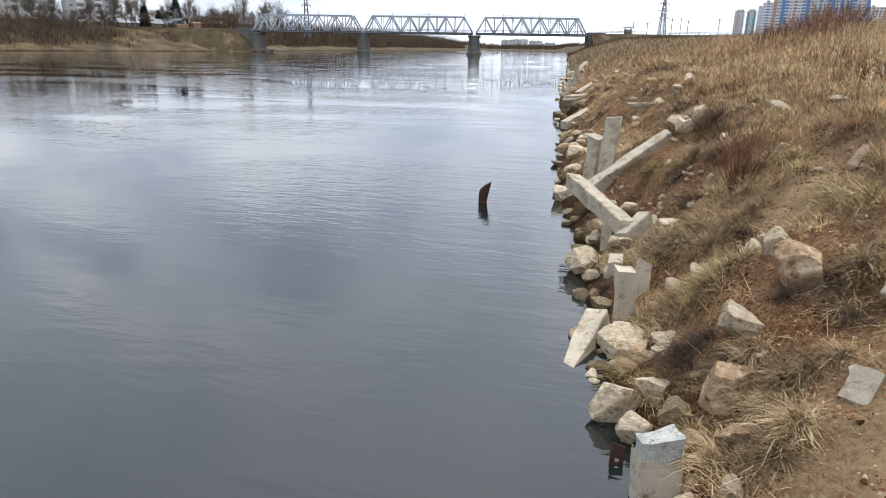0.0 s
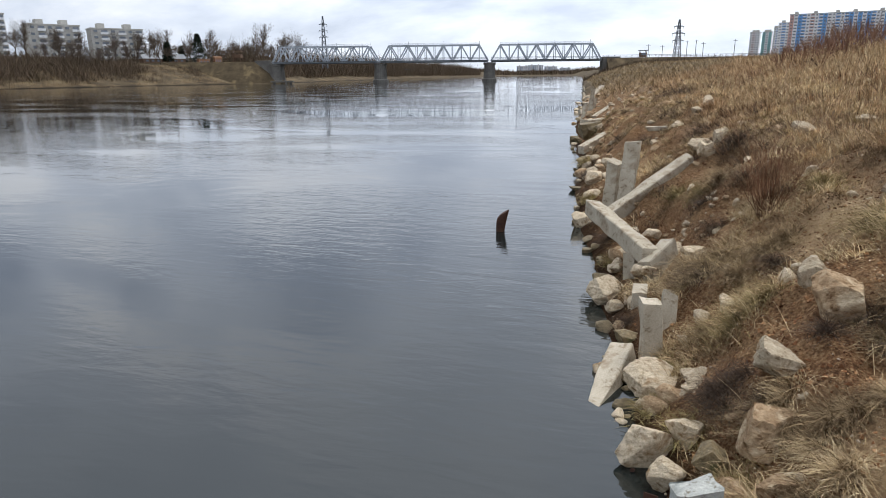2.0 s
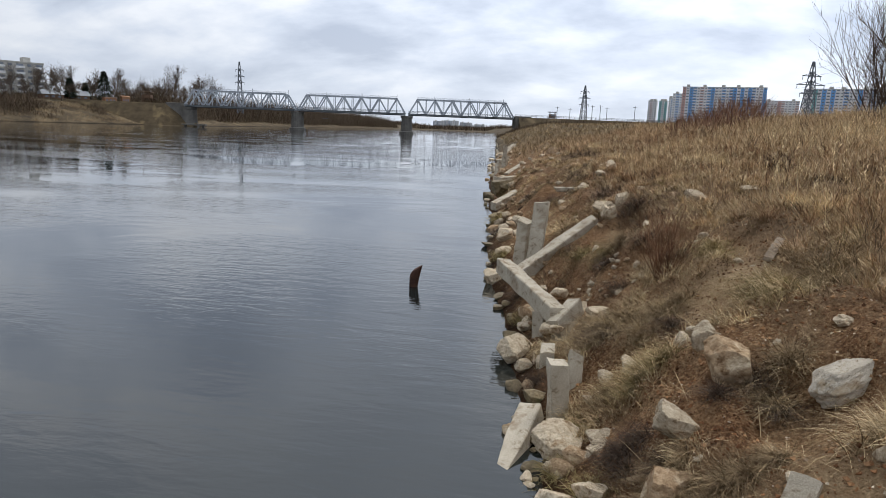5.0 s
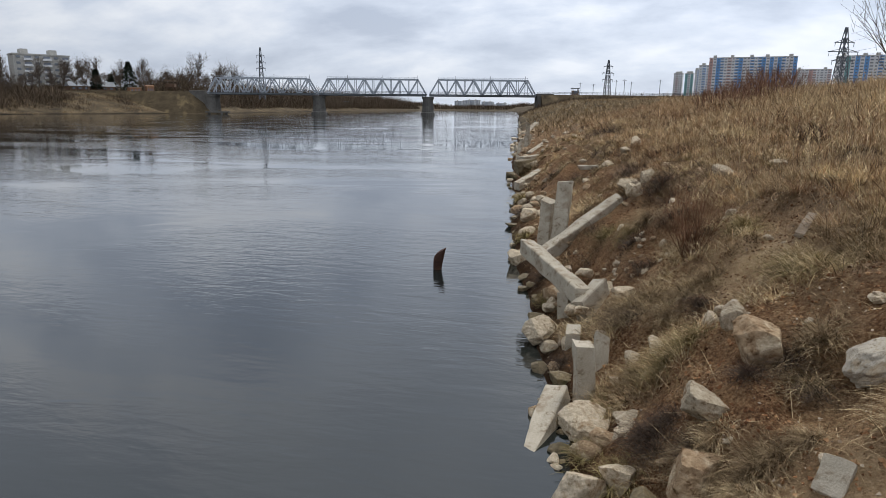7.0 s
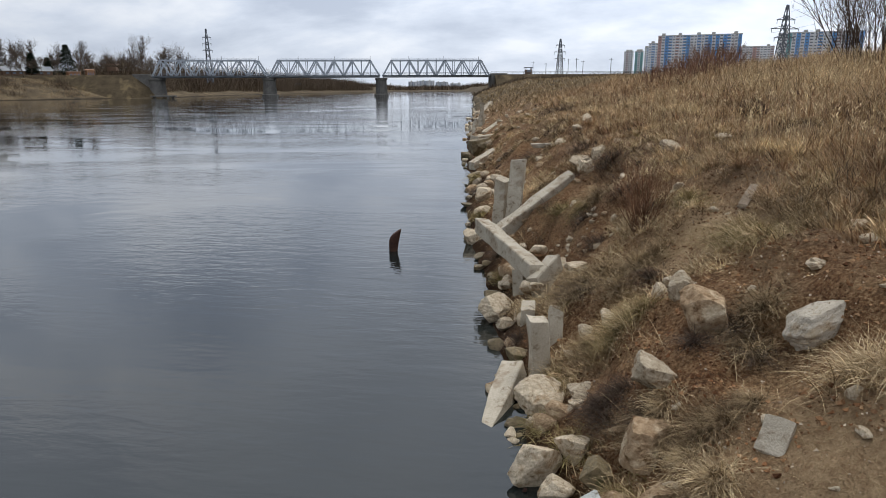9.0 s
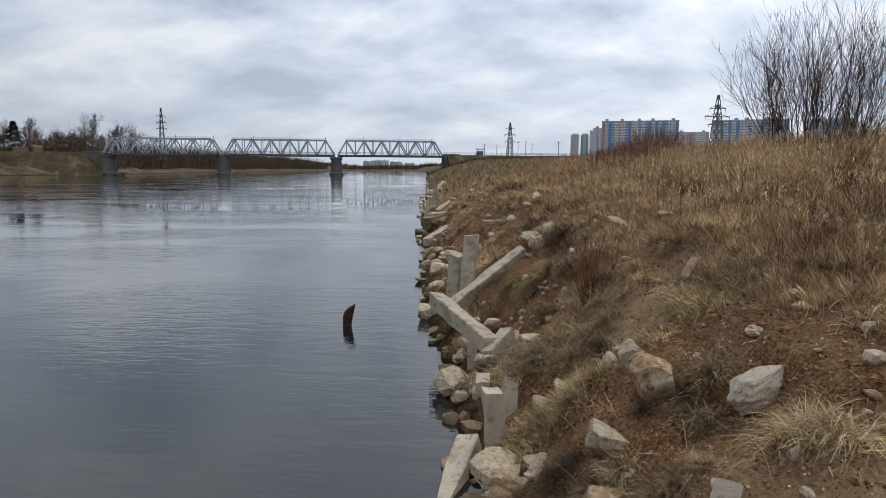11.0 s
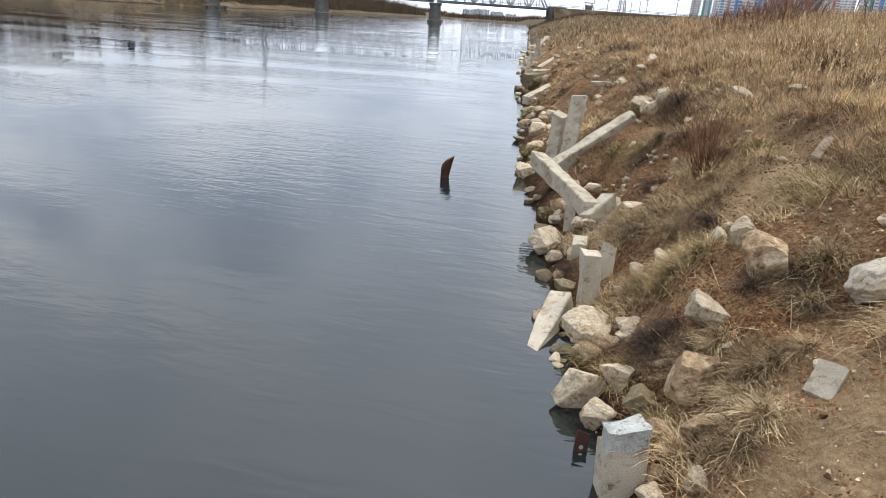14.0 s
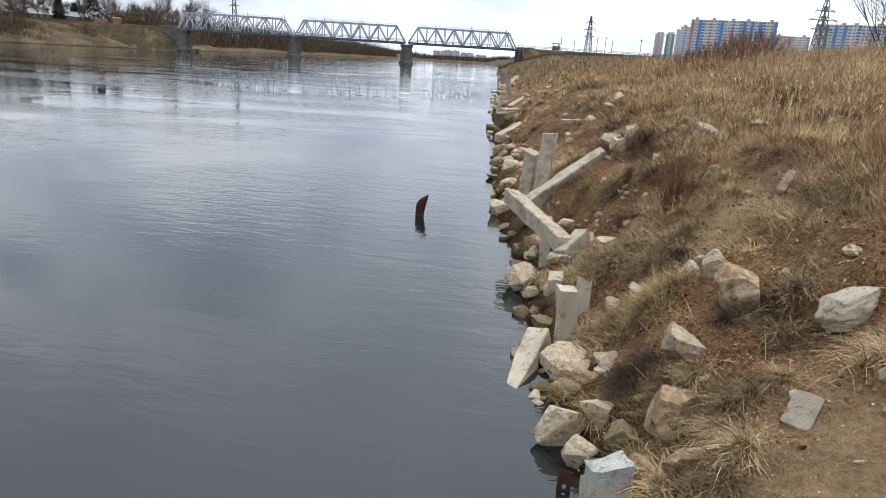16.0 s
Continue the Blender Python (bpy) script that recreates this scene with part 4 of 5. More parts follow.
def twig_shrub(x, y, tall, spread, stems, seed, label, mat=M_REDTWIG, dense=12):
    rng = np.random.default_rng(seed)
    thing = empty("twig_shrub", pose(x, y, float(height(x, y)) - 0.05), label, "shrub")
    n = stems
    a, r = rng.uniform(0, 2 * np.pi, n), rng.uniform(0, 0.14, n)
    root = np.stack([r * np.cos(a), r * np.sin(a), np.zeros(n)], 1)
    w = ways(rng, n, spread)
    stem = strips("stem", root, w, tall * rng.uniform(0.55, 1.0, n), rng.uniform(0.006, 0.012, n) * max(1, math.hypot(x, y) / 11), rng.uniform(0, 0.12, n), mat, 3, thing, rng)
    tagged(stem, kind="stuff")
    k = n * dense
    pick = rng.integers(0, n, k)
    s = rng.uniform(0.3, 0.85, k)
    at = root[pick] + w[pick] * (tall * 0.75 * s)[:, None]
    w2 = w[pick] + ways(rng, k, 0.9) * 0.8
    w2 /= np.linalg.norm(w2, axis=1, keepdims=True)
    spray = strips("twig_spray", at, w2, tall * rng.uniform(0.1, 0.3, k), rng.uniform(0.004, 0.007, k) * max(1, math.hypot(x, y) / 11), np.full(k, 0.05), mat, 2, thing, rng)
    tagged(spray, kind="stuff")
    return thing


def branchy_shrub(x, y, tall, stems, seed, label, thick=0.007):
    """A leafless shrub of branching rods."""
    rng = np.random.default_rng(seed)
    thing = empty("twig_shrub", pose(x, y, float(rough_height(x, y)) - 0.05), label, "shrub")
    bits = []
    for k in range(stems):
        a, r = rng.uniform(0, 2 * np.pi), rng.uniform(0, 0.12)
        lean = rng.uniform(0.1, 0.62)
        w = np.array([lean * math.cos(a), lean * math.sin(a), 1.0])
        limbs(rng, (r * math.cos(a), r * math.sin(a), 0), w / np.linalg.norm(w), tall * rng.uniform(0.6, 1.0), thick * rng.uniform(0.7, 1.2), 1, bits, 0.42, 2, 0.12)
    tagged(tubes("stem", bits, M_REDTWIG, thing, 3), kind="stuff")
    ends = np.array([c[1] for c in bits])
    k = stems * 16
    pick = ends[rng.integers(0, len(ends), k)]
    strips("twig_spray", pick, ways(rng, k, 0.7), tall * rng.uniform(0.05, 0.2, k), np.full(k, thick * 0.6), np.full(k, 0.05), M_REDTWIG, 2, thing, rng)
    return thing


branchy_shrub(1.60, 9.75, 1.1, 34, 71, "red-brown leafless twig shrub on the bank slope")
branchy_shrub(6.7, 12.3, 1.05, 30, 72, "dark leafless twig shrub in the dry grass", 0.009)
branchy_shrub(7.1, 13.0, 1.2, 26, 73, "dark leafless twig shrub in the dry grass", 0.009)
for i, (az, dist) in enumerate(((11.5, 36), (12.6, 38), (13.4, 37), (10.6, 40), (12.0, 41), (14.4, 39), (9.8, 42), (11.1, 44), (12.9, 43), (8.9, 44), (15.3, 41), (13.8, 45))):
    twig_shrub(*polar(az, dist), 2.0 + 0.9 * (i % 3) / 2, 0.75, 28, 80 + i, "russet leafless shrub on the crest of the bank", M_CREST, 9)

# ---- grass of the near bank ----
def bank_points(rng, n, az0, az1, r0, r1, power=1.0):
    a = np.radians(rng.uniform(az0, az1, n))
    r = r0 + (r1 - r0) * rng.uniform(0, 1, n) ** power
    return r * np.sin(a), r * np.cos(a)


def inset(x, y):
    return x - np.interp(y, SHORE_Y, SHORE_X)


def bare(x, y):
    """How bare the earth is: eroded faces, the trodden path and the sand."""
    out = np.zeros(len(x))
    for cx, cy, rx, ry in ((1.75, 6.3, 0.55, 0.9), (2.7, 5.5, 0.8, 0.7), (2.3, 3.6, 1.2, 1.1), (1.9, 8.2, 0.7, 0.5), (0.75, 10.6, 0.6, 1.0), (2.9, 9.6, 0.8, 0.4), (1.5, 4.9, 0.4, 0.5), (3.2, 6.6, 0.5, 0.5)):
        out = np.maximum(out, np.clip(1.6 - 1.2 * np.hypot((x - cx) / rx, (y - cy) / ry), 0, 1))
    return out


def grass(name, seed, x, y, tall, wide, lean, droop, mat, label, segs=3):
    rng = np.random.default_rng(seed)
    n = len(x)
    root = np.stack([x, y, rough_height(x, y) - 0.02], 1)
    r = np.hypot(x, y)
    ob = strips(name, root, ways(rng, n, lean), tall * rng.uniform(0.5, 1.0, n), wide * np.maximum(1, r / 11) * rng.uniform(0.6, 1.3, n), droop * rng.uniform(0.3, 1.3, n), mat, segs, None, rng)
    return tagged(ob, label, "grass", kind="stuff")


rng = np.random.default_rng(90)
# tall dry meadow grass on the level ground
x, y = bank_points(rng, 240000, -9, 50, 5.5, 60, 1.1)
d = inset(x, y)
dens = np.clip((d - 2.9) / 2.2, 0, 1) * np.clip(0.6 + 0.6 * value_noise(x, y, 2.3, 21) + 0.5 * value_noise(x, y, 0.6, 26), 0.04, 1)
m = rng.uniform(0, 1, len(x)) < dens
x, y, d = x[m], y[m], d[m]
tall = np.interp(d, [2.5, 5, 8, 13], [0.26, 0.38, 0.64, 1.12]) * (1 + 0.40 * value_noise(x, y, 2.1, 22) + 0.35 * value_noise(x, y, 0.75, 25))
hue = value_noise(x, y, 4.0, 23) + 0.5 * value_noise(x, y, 1.1, 24) + rng.normal(0, 0.25, len(x)) + np.interp(x, [2, 9], [-0.30, 0.22])
for k, (lo, hi, mat, nm) in enumerate(((-9, -0.25, M_RUSSET, "russet dead stalks in the meadow"), (-0.25, 0.65, M_GOLD, "tall dry golden meadow grass"), (0.65, 9, M_STRAW, "bleached straw-coloured grass in the meadow"))):
    q = (hue > lo) & (hue <= hi)
    grass("meadow_grass", 100 + k, x[q], y[q], tall[q], 0.0075, 0.55, 0.25, mat, nm, 2)
# far meadow
x, y = bank_points(rng, 42000, -8, 42, 45, 330, 1.3)
m = inset(x, y) > 2
x, y = x[m], y[m]
grass("far_meadow_grass", 110, x, y, np.full(len(x), 1.1), 0.011, 1.0, 0.2, M_LITTER, "dry brown grass of the far meadow", 2)
# dark dead weed stalks standing in the meadow
x, y = bank_points(rng, 9000, -4, 48, 8, 50, 1.1)
m = (inset(x, y) > 3.2) & (value_noise(x, y, 1.3, 51) > 0.15)
grass("dead_weeds", 140, x[m], y[m], np.interp(inset(x[m], y[m]), [3, 8, 14], [0.4, 0.7, 1.3]), 0.009, 0.4, 0.05, M_TWIG, "dark dead weed stalks standing in the meadow")
# plumed stems standing above the meadow
x, y = bank_points(rng, 4200, 2, 48, 7, 34)
m = inset(x, y) > 4
x, y = x[m], y[m]
stem_h = rng.uniform(0.7, 1.1, len(x)) * np.interp(inset(x, y), [4, 12], [0.7, 1.4])
base = np.stack([x, y, rough_height(x, y)], 1)
w = ways(rng, len(x), 0.22)
tagged(strips("plume_stems", base, w, stem_h, np.full(len(x), 0.008), np.full(len(x), 0.06), M_STRAW, 3, None, rng), "thin straw stems standing above the meadow", "grass", kind="stuff")
tip = np.repeat(base + w * (stem_h * 0.86)[:, None], 9, 0) + rng.normal(0, 0.012, (len(x) * 9, 3))
tip[:, 2] += rng.uniform(-0.10, 0.06, len(tip))
tagged(strips("plumes", tip, ways(rng, len(tip), 0.6), rng.uniform(0.05, 0.12, len(tip)), np.full(len(tip), 0.012), np.full(len(tip), 0.5), M_STRAW, 2, None, rng), "feathery seed heads of dry reed grass", "grass", kind="stuff")


def tufts(seed, x, y, per, tall, mat, droop, label, wide=0.0085, lean=1.2):
    """Drooping tussocks of grass on the slope, thrown down the bank."""
    rng = np.random.default_rng(seed)
    n = len(x) * per
    a, r = rng.uniform(0, 2 * np.pi, n), np.abs(rng.normal(0, 0.10, n))
    px, py = np.repeat(x, per) + r * np.cos(a), np.repeat(y, per) + r * np.sin(a)
    w = ways(rng, n, lean)
    w += np.stack([np.cos(a) * 0.35 - 0.25, np.sin(a) * 0.35 - 0.1, np.zeros(n)], 1)
    w /= np.linalg.norm(w, axis=1, keepdims=True)
    root = np.stack([px, py, rough_height(px, py) - 0.01], 1)
    size = np.repeat(tall * rng.uniform(0.6, 1.15, len(x)), per)
    ob = strips("grass_tufts", root, w, size * rng.uniform(0.5, 1.0, n), wide * rng.uniform(0.6, 1.4, n) * np.maximum(1, np.hypot(px, py) / 12), droop * rng.uniform(0.4, 1.3, n), mat, 4, None, rng)
    return tagged(ob, label, "grass", kind="stuff")


x, y = bank_points(rng, 6400, -8, 50, 3.6, 36, 1.25)
d = inset(x, y)
keep = (d > 0.4) & (d < 7.5) & (value_noise(x, y, 0.8, 31) * 0.6 + 0.12 * (d - 1.6) - 1.5 * bare(x, y) > -0.08)
x, y = x[keep], y[keep]
kind = value_noise(x, y, 1.9, 33) * 0.7 + rng.normal(0, 0.3, len(x))
for k, (lo, hi, mat, nm) in enumerate(((-9, -0.5, M_TWIG, "dark tangled dead weeds on the bank slope"), (-0.5, -0.1, M_LITTER, "grey-brown withered tussocks on the bank slope"), (-0.1, 0.42, M_STRAW, "pale drooping grass tussocks on the bank slope"), (0.42, 0.52, M_GREEN, "still greenish grass tussocks on the bank slope"), (0.52, 9, M_GOLD, "dry golden grass tussocks on the bank slope"))):
    q = (kind > lo) & (kind <= hi)
    tufts(120 + k, x[q], y[q], 36, 0.36, mat, 0.45, nm)
# standing clumps of tall grass and weeds in the meadow
x, y = bank_points(rng, 5200, -6, 50, 6, 42, 1.15)
d = inset(x, y)
keep = (d > 3.2) & (value_noise(x, y, 1.4, 61) > -0.1)
x, y, d = x[keep], y[keep], d[keep]
kind = value_noise(x, y, 3.0, 62) + rng.normal(0, 0.35, len(x))
for k, (lo, hi, mat, nm) in enumerate(((-9, -0.55, M_TWIG, "dark standing clumps of dead weeds in the meadow"), (-0.55, 0.05, M_RUSSET, "russet standing clumps of dead stalks in the meadow"), (0.05, 0.6, M_STRAW, "pale standing clumps of tall dry grass"), (0.6, 9, M_GOLD, "golden standing clumps of tall dry grass"))):
    q = (kind > lo) & (kind <= hi)
    tufts(160 + k, x[q], y[q], 26, np.interp(d[q], [3, 6, 12], [0.36, 0.56, 0.88]), mat, 0.22, nm, 0.010, 0.5)
# single fallen stalks
x, y = bank_points(rng, 2600, -8, 50, 3.6, 24, 1.2)
q = (inset(x, y) > 0.3) & (inset(x, y) < 5)
grass("fallen_stalks", 135, x[q], y[q], np.full(q.sum(), 0.55), 0.006, 5.0, 0.12, M_STRAW, "pale fallen stalks strewn on the slope")
# short litter lying on the slope
x, y = bank_points(rng, 170000, -10, 55, 3.0, 30, 1.2)
d = inset(x, y)
keep = (d > 0.25) & (d < 6) & (value_noise(x, y, 0.9, 35) + 0.5 * value_noise(x, y, 0.35, 36) + 0.10 * (d - 1.5) - 1.5 * bare(x, y) > 0.02)
x, y = x[keep], y[keep]
grass("litter", 130, x, y, np.full(len(x), 0.17), 0.008, 2.2, 0.3, M_LITTER, "withered grass litter on the bank", 2)



# single tussocks that stand out on the slope
def tussock(kind, x, y, size):
    rng = np.random.default_rng(int(x * 1000 + y * 77) % 100000)
    mat, word, n = {"L": (M_LITTER, "grey-brown withered grass tussock hanging down the slope", 640), "G": (M_GREEN, "still greenish grass tussock on the slope", 520), "S": (M_STRAW, "pale straw-coloured drooping grass tussock on the slope", 640), "D": (M_TWIG, "dark tangled dead weed clump on the slope", 420), "R": (M_RUSSET, "russet dead weed clump on the slope", 220)}[kind]
    a, r = rng.uniform(0, 2 * np.pi, n), np.abs(rng.normal(0, size * 0.30, n))
    px, py = x + r * np.cos(a), y + r * np.sin(a)
    w = ways(rng, n, 1.3) + np.stack([np.cos(a) * 0.3 - 0.25, np.sin(a) * 0.3 - 0.1, np.zeros(n)], 1)
    w /= np.linalg.norm(w, axis=1, keepdims=True)
    root = np.stack([px - x, py - y, rough_height(px, py) - float(height(x, y)) - 0.01], 1)
    wide = (0.005 if kind == "D" else 0.007) * max(1, math.hypot(x, y) / 11)
    ob = strips("grass_tussock", root, w, size * rng.uniform(0.25, 0.9, n), wide * rng.uniform(0.6, 1.4, n), rng.uniform(0.2, 0.8, n), mat, 4, None, rng)
    ob.location = (x, y, float(height(x, y)))
    return tagged(ob, word, "grass", "tussocks of the slope")


tussock("L", 0.72, 8.82, 0.5)
tussock("L", 1.01, 8.97, 0.5)
tussock("L", 1.16, 8.25, 0.45)
tussock("L", 0.55, 9.6, 0.4)
tussock("G", 0.99, 7.1, 0.4)
tussock("G", 1.24, 7.12, 0.35)
tussock("L", 0.74, 7.48, 0.35)
tussock("D", 0.81, 5.79, 0.34)
tussock("D", 0.7, 6.08, 0.3)
tussock("L", 1.05, 5.46, 0.3)
tussock("S", 1.21, 5.46, 0.28)
tussock("L", 1.43, 5.02, 0.3)
tussock("S", 1.3, 4.88, 0.28)
tussock("L", 1.58, 5.01, 0.27)
tussock("L", 1.83, 5.1, 0.24)
tussock("G", 2.39, 7.94, 0.5)
tussock("S", 2.55, 8.0, 0.45)
tussock("G", 2.6, 7.56, 0.5)
tussock("L", 3.24, 7.97, 0.6)
tussock("L", 3.01, 7.79, 0.5)
tussock("L", 1.42, 8.66, 0.45)
tussock("L", 1.66, 8.7, 0.4)
tussock("S", 2.55, 4.95, 0.5)
tussock("S", 2.7, 4.7, 0.45)
tussock("L", 2.21, 6.2, 0.42)
tussock("L", 2.03, 5.91, 0.35)
tussock("G", 0.39, 7.18, 0.3)
tussock("G", 0.51, 5.76, 0.3)
tussock("G", 0.87, 4.83, 0.25)
tussock("L", 1.29, 4.32, 0.28)
tussock("S", 1.42, 4.5, 0.35)
tussock("L", 3.17, 11.01, 0.6)
tussock("R", 3.11, 10.33, 0.5)
tussock("G", 0.89, 12.21, 0.45)
tussock("G", 0.52, 13.0, 0.4)
tussock("L", 1.16, 12.0, 0.5)
tussock("D", 0.81, 30.05, 1.2)
tussock("D", 1.5, 31.96, 1.3)
tussock("D", 1.09, 17.29, 0.7)
tussock("D", -0.41, 22.27, 0.7)
tussock("D", 1.9, 10.24, 0.4)
tussock("L", 1.46, 10.46, 0.4)
for kind, x, y, size in (("D", 0.61, 9.05, 0.42), ("D", 0.78, 8.61, 0.4), ("D", 0.83, 5.99, 0.34), ("D", 0.95, 6.05, 0.3), ("D", 1.09, 5.52, 0.3), ("D", 1.57, 5.95, 0.28), ("D", 1.94, 6.12, 0.34), ("D", 1.5, 8.13, 0.36), ("D", 0.24, 8.24, 0.26), ("G", 1.12, 7.24, 0.34), ("D", 2.07, 5.79, 0.3), ("L", 1.17, 5.19, 0.3), ("D", 1.0, 10.4, 0.45), ("D", 1.5, 11.3, 0.5), ("D", 0.9, 11.4, 0.45), ("G", 2.2, 9.6, 0.45), ("D", 0.6, 14.6, 0.6), ("D", 1.6, 14.0, 0.6), ("D", 2.7, 12.2, 0.55)):
    tussock(kind, x, y, size)
# ---- broken quay: concrete posts and beams ----
def pile(a, b, w, h, seed, label, roll=0.0, point=0.0, mat=M_CONCRETE, name="concrete_post", chip=0.05, rough=0.018):
    """A square concrete beam from a to b with bevelled edges, worn faces and a chipped end; point: share of its length that tapers."""
    rng = random.Random(seed)
    a, b = Vector(a), Vector(b)
    length = (b - a).length
    bm = bmesh.new()
    n = max(6, int(length / 0.12))
    rings = []
    k = 0.12
    slant = [(rng.uniform(-chip, chip), rng.uniform(-chip, chip)) for _ in range(2)]
    for i in range(n + 1):
        s = i / n
        taper = 1.0 if not point or s < 1 - point else max(0.12, (1 - s) / point)
        ring = []
        for u, v in ((-1, -1 + k), (-1, 0), (-1, 1 - k), (-1 + k, 1), (0, 1), (1 - k, 1), (1, 1 - k), (1, 0), (1, -1 + k), (1 - k, -1), (0, -1), (-1 + k, -1)):
            nv = noise.noise(Vector((u * 0.8 + seed, v * 0.8, s * length * 2.2))) * rough + noise.noise(Vector((u * 3 + seed, v * 3, s * length * 9))) * 0.008
            end = u * slant[i // n][0] + v * slant[i // n][1] + rng.uniform(-0.012, 0.012) if i in (0, n) else 0
            ring.append(bm.verts.new((u * w / 2 * taper + u * nv, s * length - length / 2 + end, v * h / 2 * taper + v * nv)))
        rings.append(ring)
    m = len(rings[0])
    for p, q in zip(rings, rings[1:]):
        for i in range(m):
            bm.faces.new((p[i], p[(i + 1) % m], q[(i + 1) % m], q[i]))
    for ring, y in ((rings[0], -length / 2), (rings[-1], length / 2)):
        c = bm.verts.new((rng.uniform(-0.1, 0.1) * w, y + math.copysign(rng.uniform(0, 0.02), y), rng.uniform(-0.1, 0.1) * h))
        for i in range(m):
            bm.faces.new((ring[i], ring[(i + 1) % m], c))
    bmesh.ops.recalc_face_normals(bm, faces=bm.faces)
    ob = part(name, bm, mat, None)
    turn = (b - a).to_track_quat("Y", "Z").to_matrix().to_4x4()
    ob.matrix_world = Matrix.Translation((a + b) / 2) @ turn @ pose(0, 0, 0, 0, roll, 0)
    return tagged(ob, label, "post", "concrete posts of the broken quay")


pile((-0.57, 15.0, 0.1), (-0.42, 15.5, 2.02), 0.34, 0.34, 1, "pale upright concrete beam leaning beside the waterline", roll=12)
pile((-0.90, 15.7, -0.2), (-0.82, 15.9, 1.50), 0.30, 0.30, 2, "grey upright concrete beam behind a taller one")
pile((-0.72, 13.6, 0.62), (0.80, 14.4, 1.76), 0.29, 0.33, 3, "long pale concrete beam slanting up the bank slope", roll=8)
pile((-1.02, 12.5, 1.02), (0.10, 10.25, 0.72), 0.28, 0.29, 4, "pale concrete beam lying out over the waterline", roll=-4)
pile((0.06, 10.08, 0.52), (0.40, 10.52, 0.80), 0.24, 0.36, 5, "broken concrete beam end jutting from the bank", roll=-14)
pile((0.20, 7.58, -0.25), (0.12, 7.56, 0.93), 0.25, 0.23, 6, "cracked upright concrete beam stub at the waterline")
pile((-0.02, 9.0, 0.0), (-0.02, 9.02, 0.60), 0.20, 0.20, 7, "short concrete beam stub at the waterline")
pile((-0.17, 10.6, -0.2), (-0.20, 10.62, 0.66), 0.15, 0.22, 8, "narrow upright concrete beam under the beams")
pile((0.34, 7.95, 0.1), (0.36, 8.2, 0.80), 0.20, 0.10, 9, "thin concrete slab leaning on the pile stubs", roll=15)
pile((-0.16, 7.75, 0.16), (-0.50, 6.10, -0.15), 0.29, 0.24, 10, "pointed concrete beam half sunk in the river", point=0.62, roll=10)
stub = pile((0.52, 4.30, -0.35), (0.49, 4.46, 0.44), 0.35, 0.27, 11, "pale concrete beam stub with a worn blue-grey top", roll=6, chip=0.04)
top = pile((0, 0.385, 0), (0, 0.53, 0.012), 0.335, 0.255, 111, "worn blue-grey top", mat=M_BLUETOP, name="worn_top", chip=0.05, rough=0.03)
for key in ("category", "group"):
    del top[key]
top.parent, top.matrix_local = stub, pose(0, 0.47, 0)
pile((1.79, 4.54, float(rough_height(1.79, 4.54)) - 0.01), (1.89, 4.65, float(rough_height(1.89, 4.65)) + 0.06), 0.20, 0.06, 112, "pale broken concrete slab standing in the sand", name="concrete_slab", chip=0.04, rough=0.01, point=0.0)
pile((-3.55, 35.4, 0.95), (-2.55, 36.6, 1.0), 0.5, 0.40, 12, "concrete beam lying level over the waterline")
pile((-2.70, 36.5, -0.2), (-2.70, 36.6, 0.85), 0.45, 0.45, 13, "upright concrete beam carrying a level beam")
pile((-2.95, 28.3, 0.35), (-1.80, 30.3, 0.95), 0.36, 0.34, 14, "concrete beam slanting down to the water")
pile((-0.20, 21.3, 1.86), (0.42, 21.2, 1.90), 0.30, 0.14, 15, "small pale concrete slab on the bank slope")
pile((-3.9, 45.0, 0.6), (-2.6, 47.5, 1.5), 0.4, 0.4, 16, "far concrete beam slanting up the bank")
pile((-4.8, 52.0, -0.2), (-4.7, 52.3, 1.7), 0.42, 0.42, 17, "far upright concrete beam at the waterline")
pile((-4.9, 58.0, 0.3), (-3.9, 60.5, 1.6), 0.4, 0.4, 18, "far concrete beam slanting up the bank")
pile((-6.3, 63.0, 0.7), (-4.6, 64.5, 1.0), 0.45, 0.4, 19, "far concrete beam lying over the waterline")
pile((-6.6, 72.0, -0.2), (-6.5, 72.0, 2.0), 0.45, 0.45, 20, "far upright concrete beam at the waterline")
pile((-7.9, 82.0, 0.2), (-6.6, 86.0, 1.9), 0.45, 0.45, 21, "far concrete beam slanting up the bank")
pile((-9.0, 96.0, 0.4), (-7.8, 98.0, 1.6), 0.45, 0.45, 22, "far concrete beam slanting up the bank")
for i, yy in enumerate((42, 49, 56, 66, 78, 90, 105, 122, 140)):
    sx = float(np.interp(yy, SHORE_Y, SHORE_X))
    pile((sx + 0.5, yy, -0.2), (sx + 0.45 + 0.3 * math.sin(i * 2.1), yy + 0.3, 0.7 + 0.5 * math.sin(i * 1.7)), 0.34, 0.34, 40 + i, "weathered upright concrete post of the old quay")

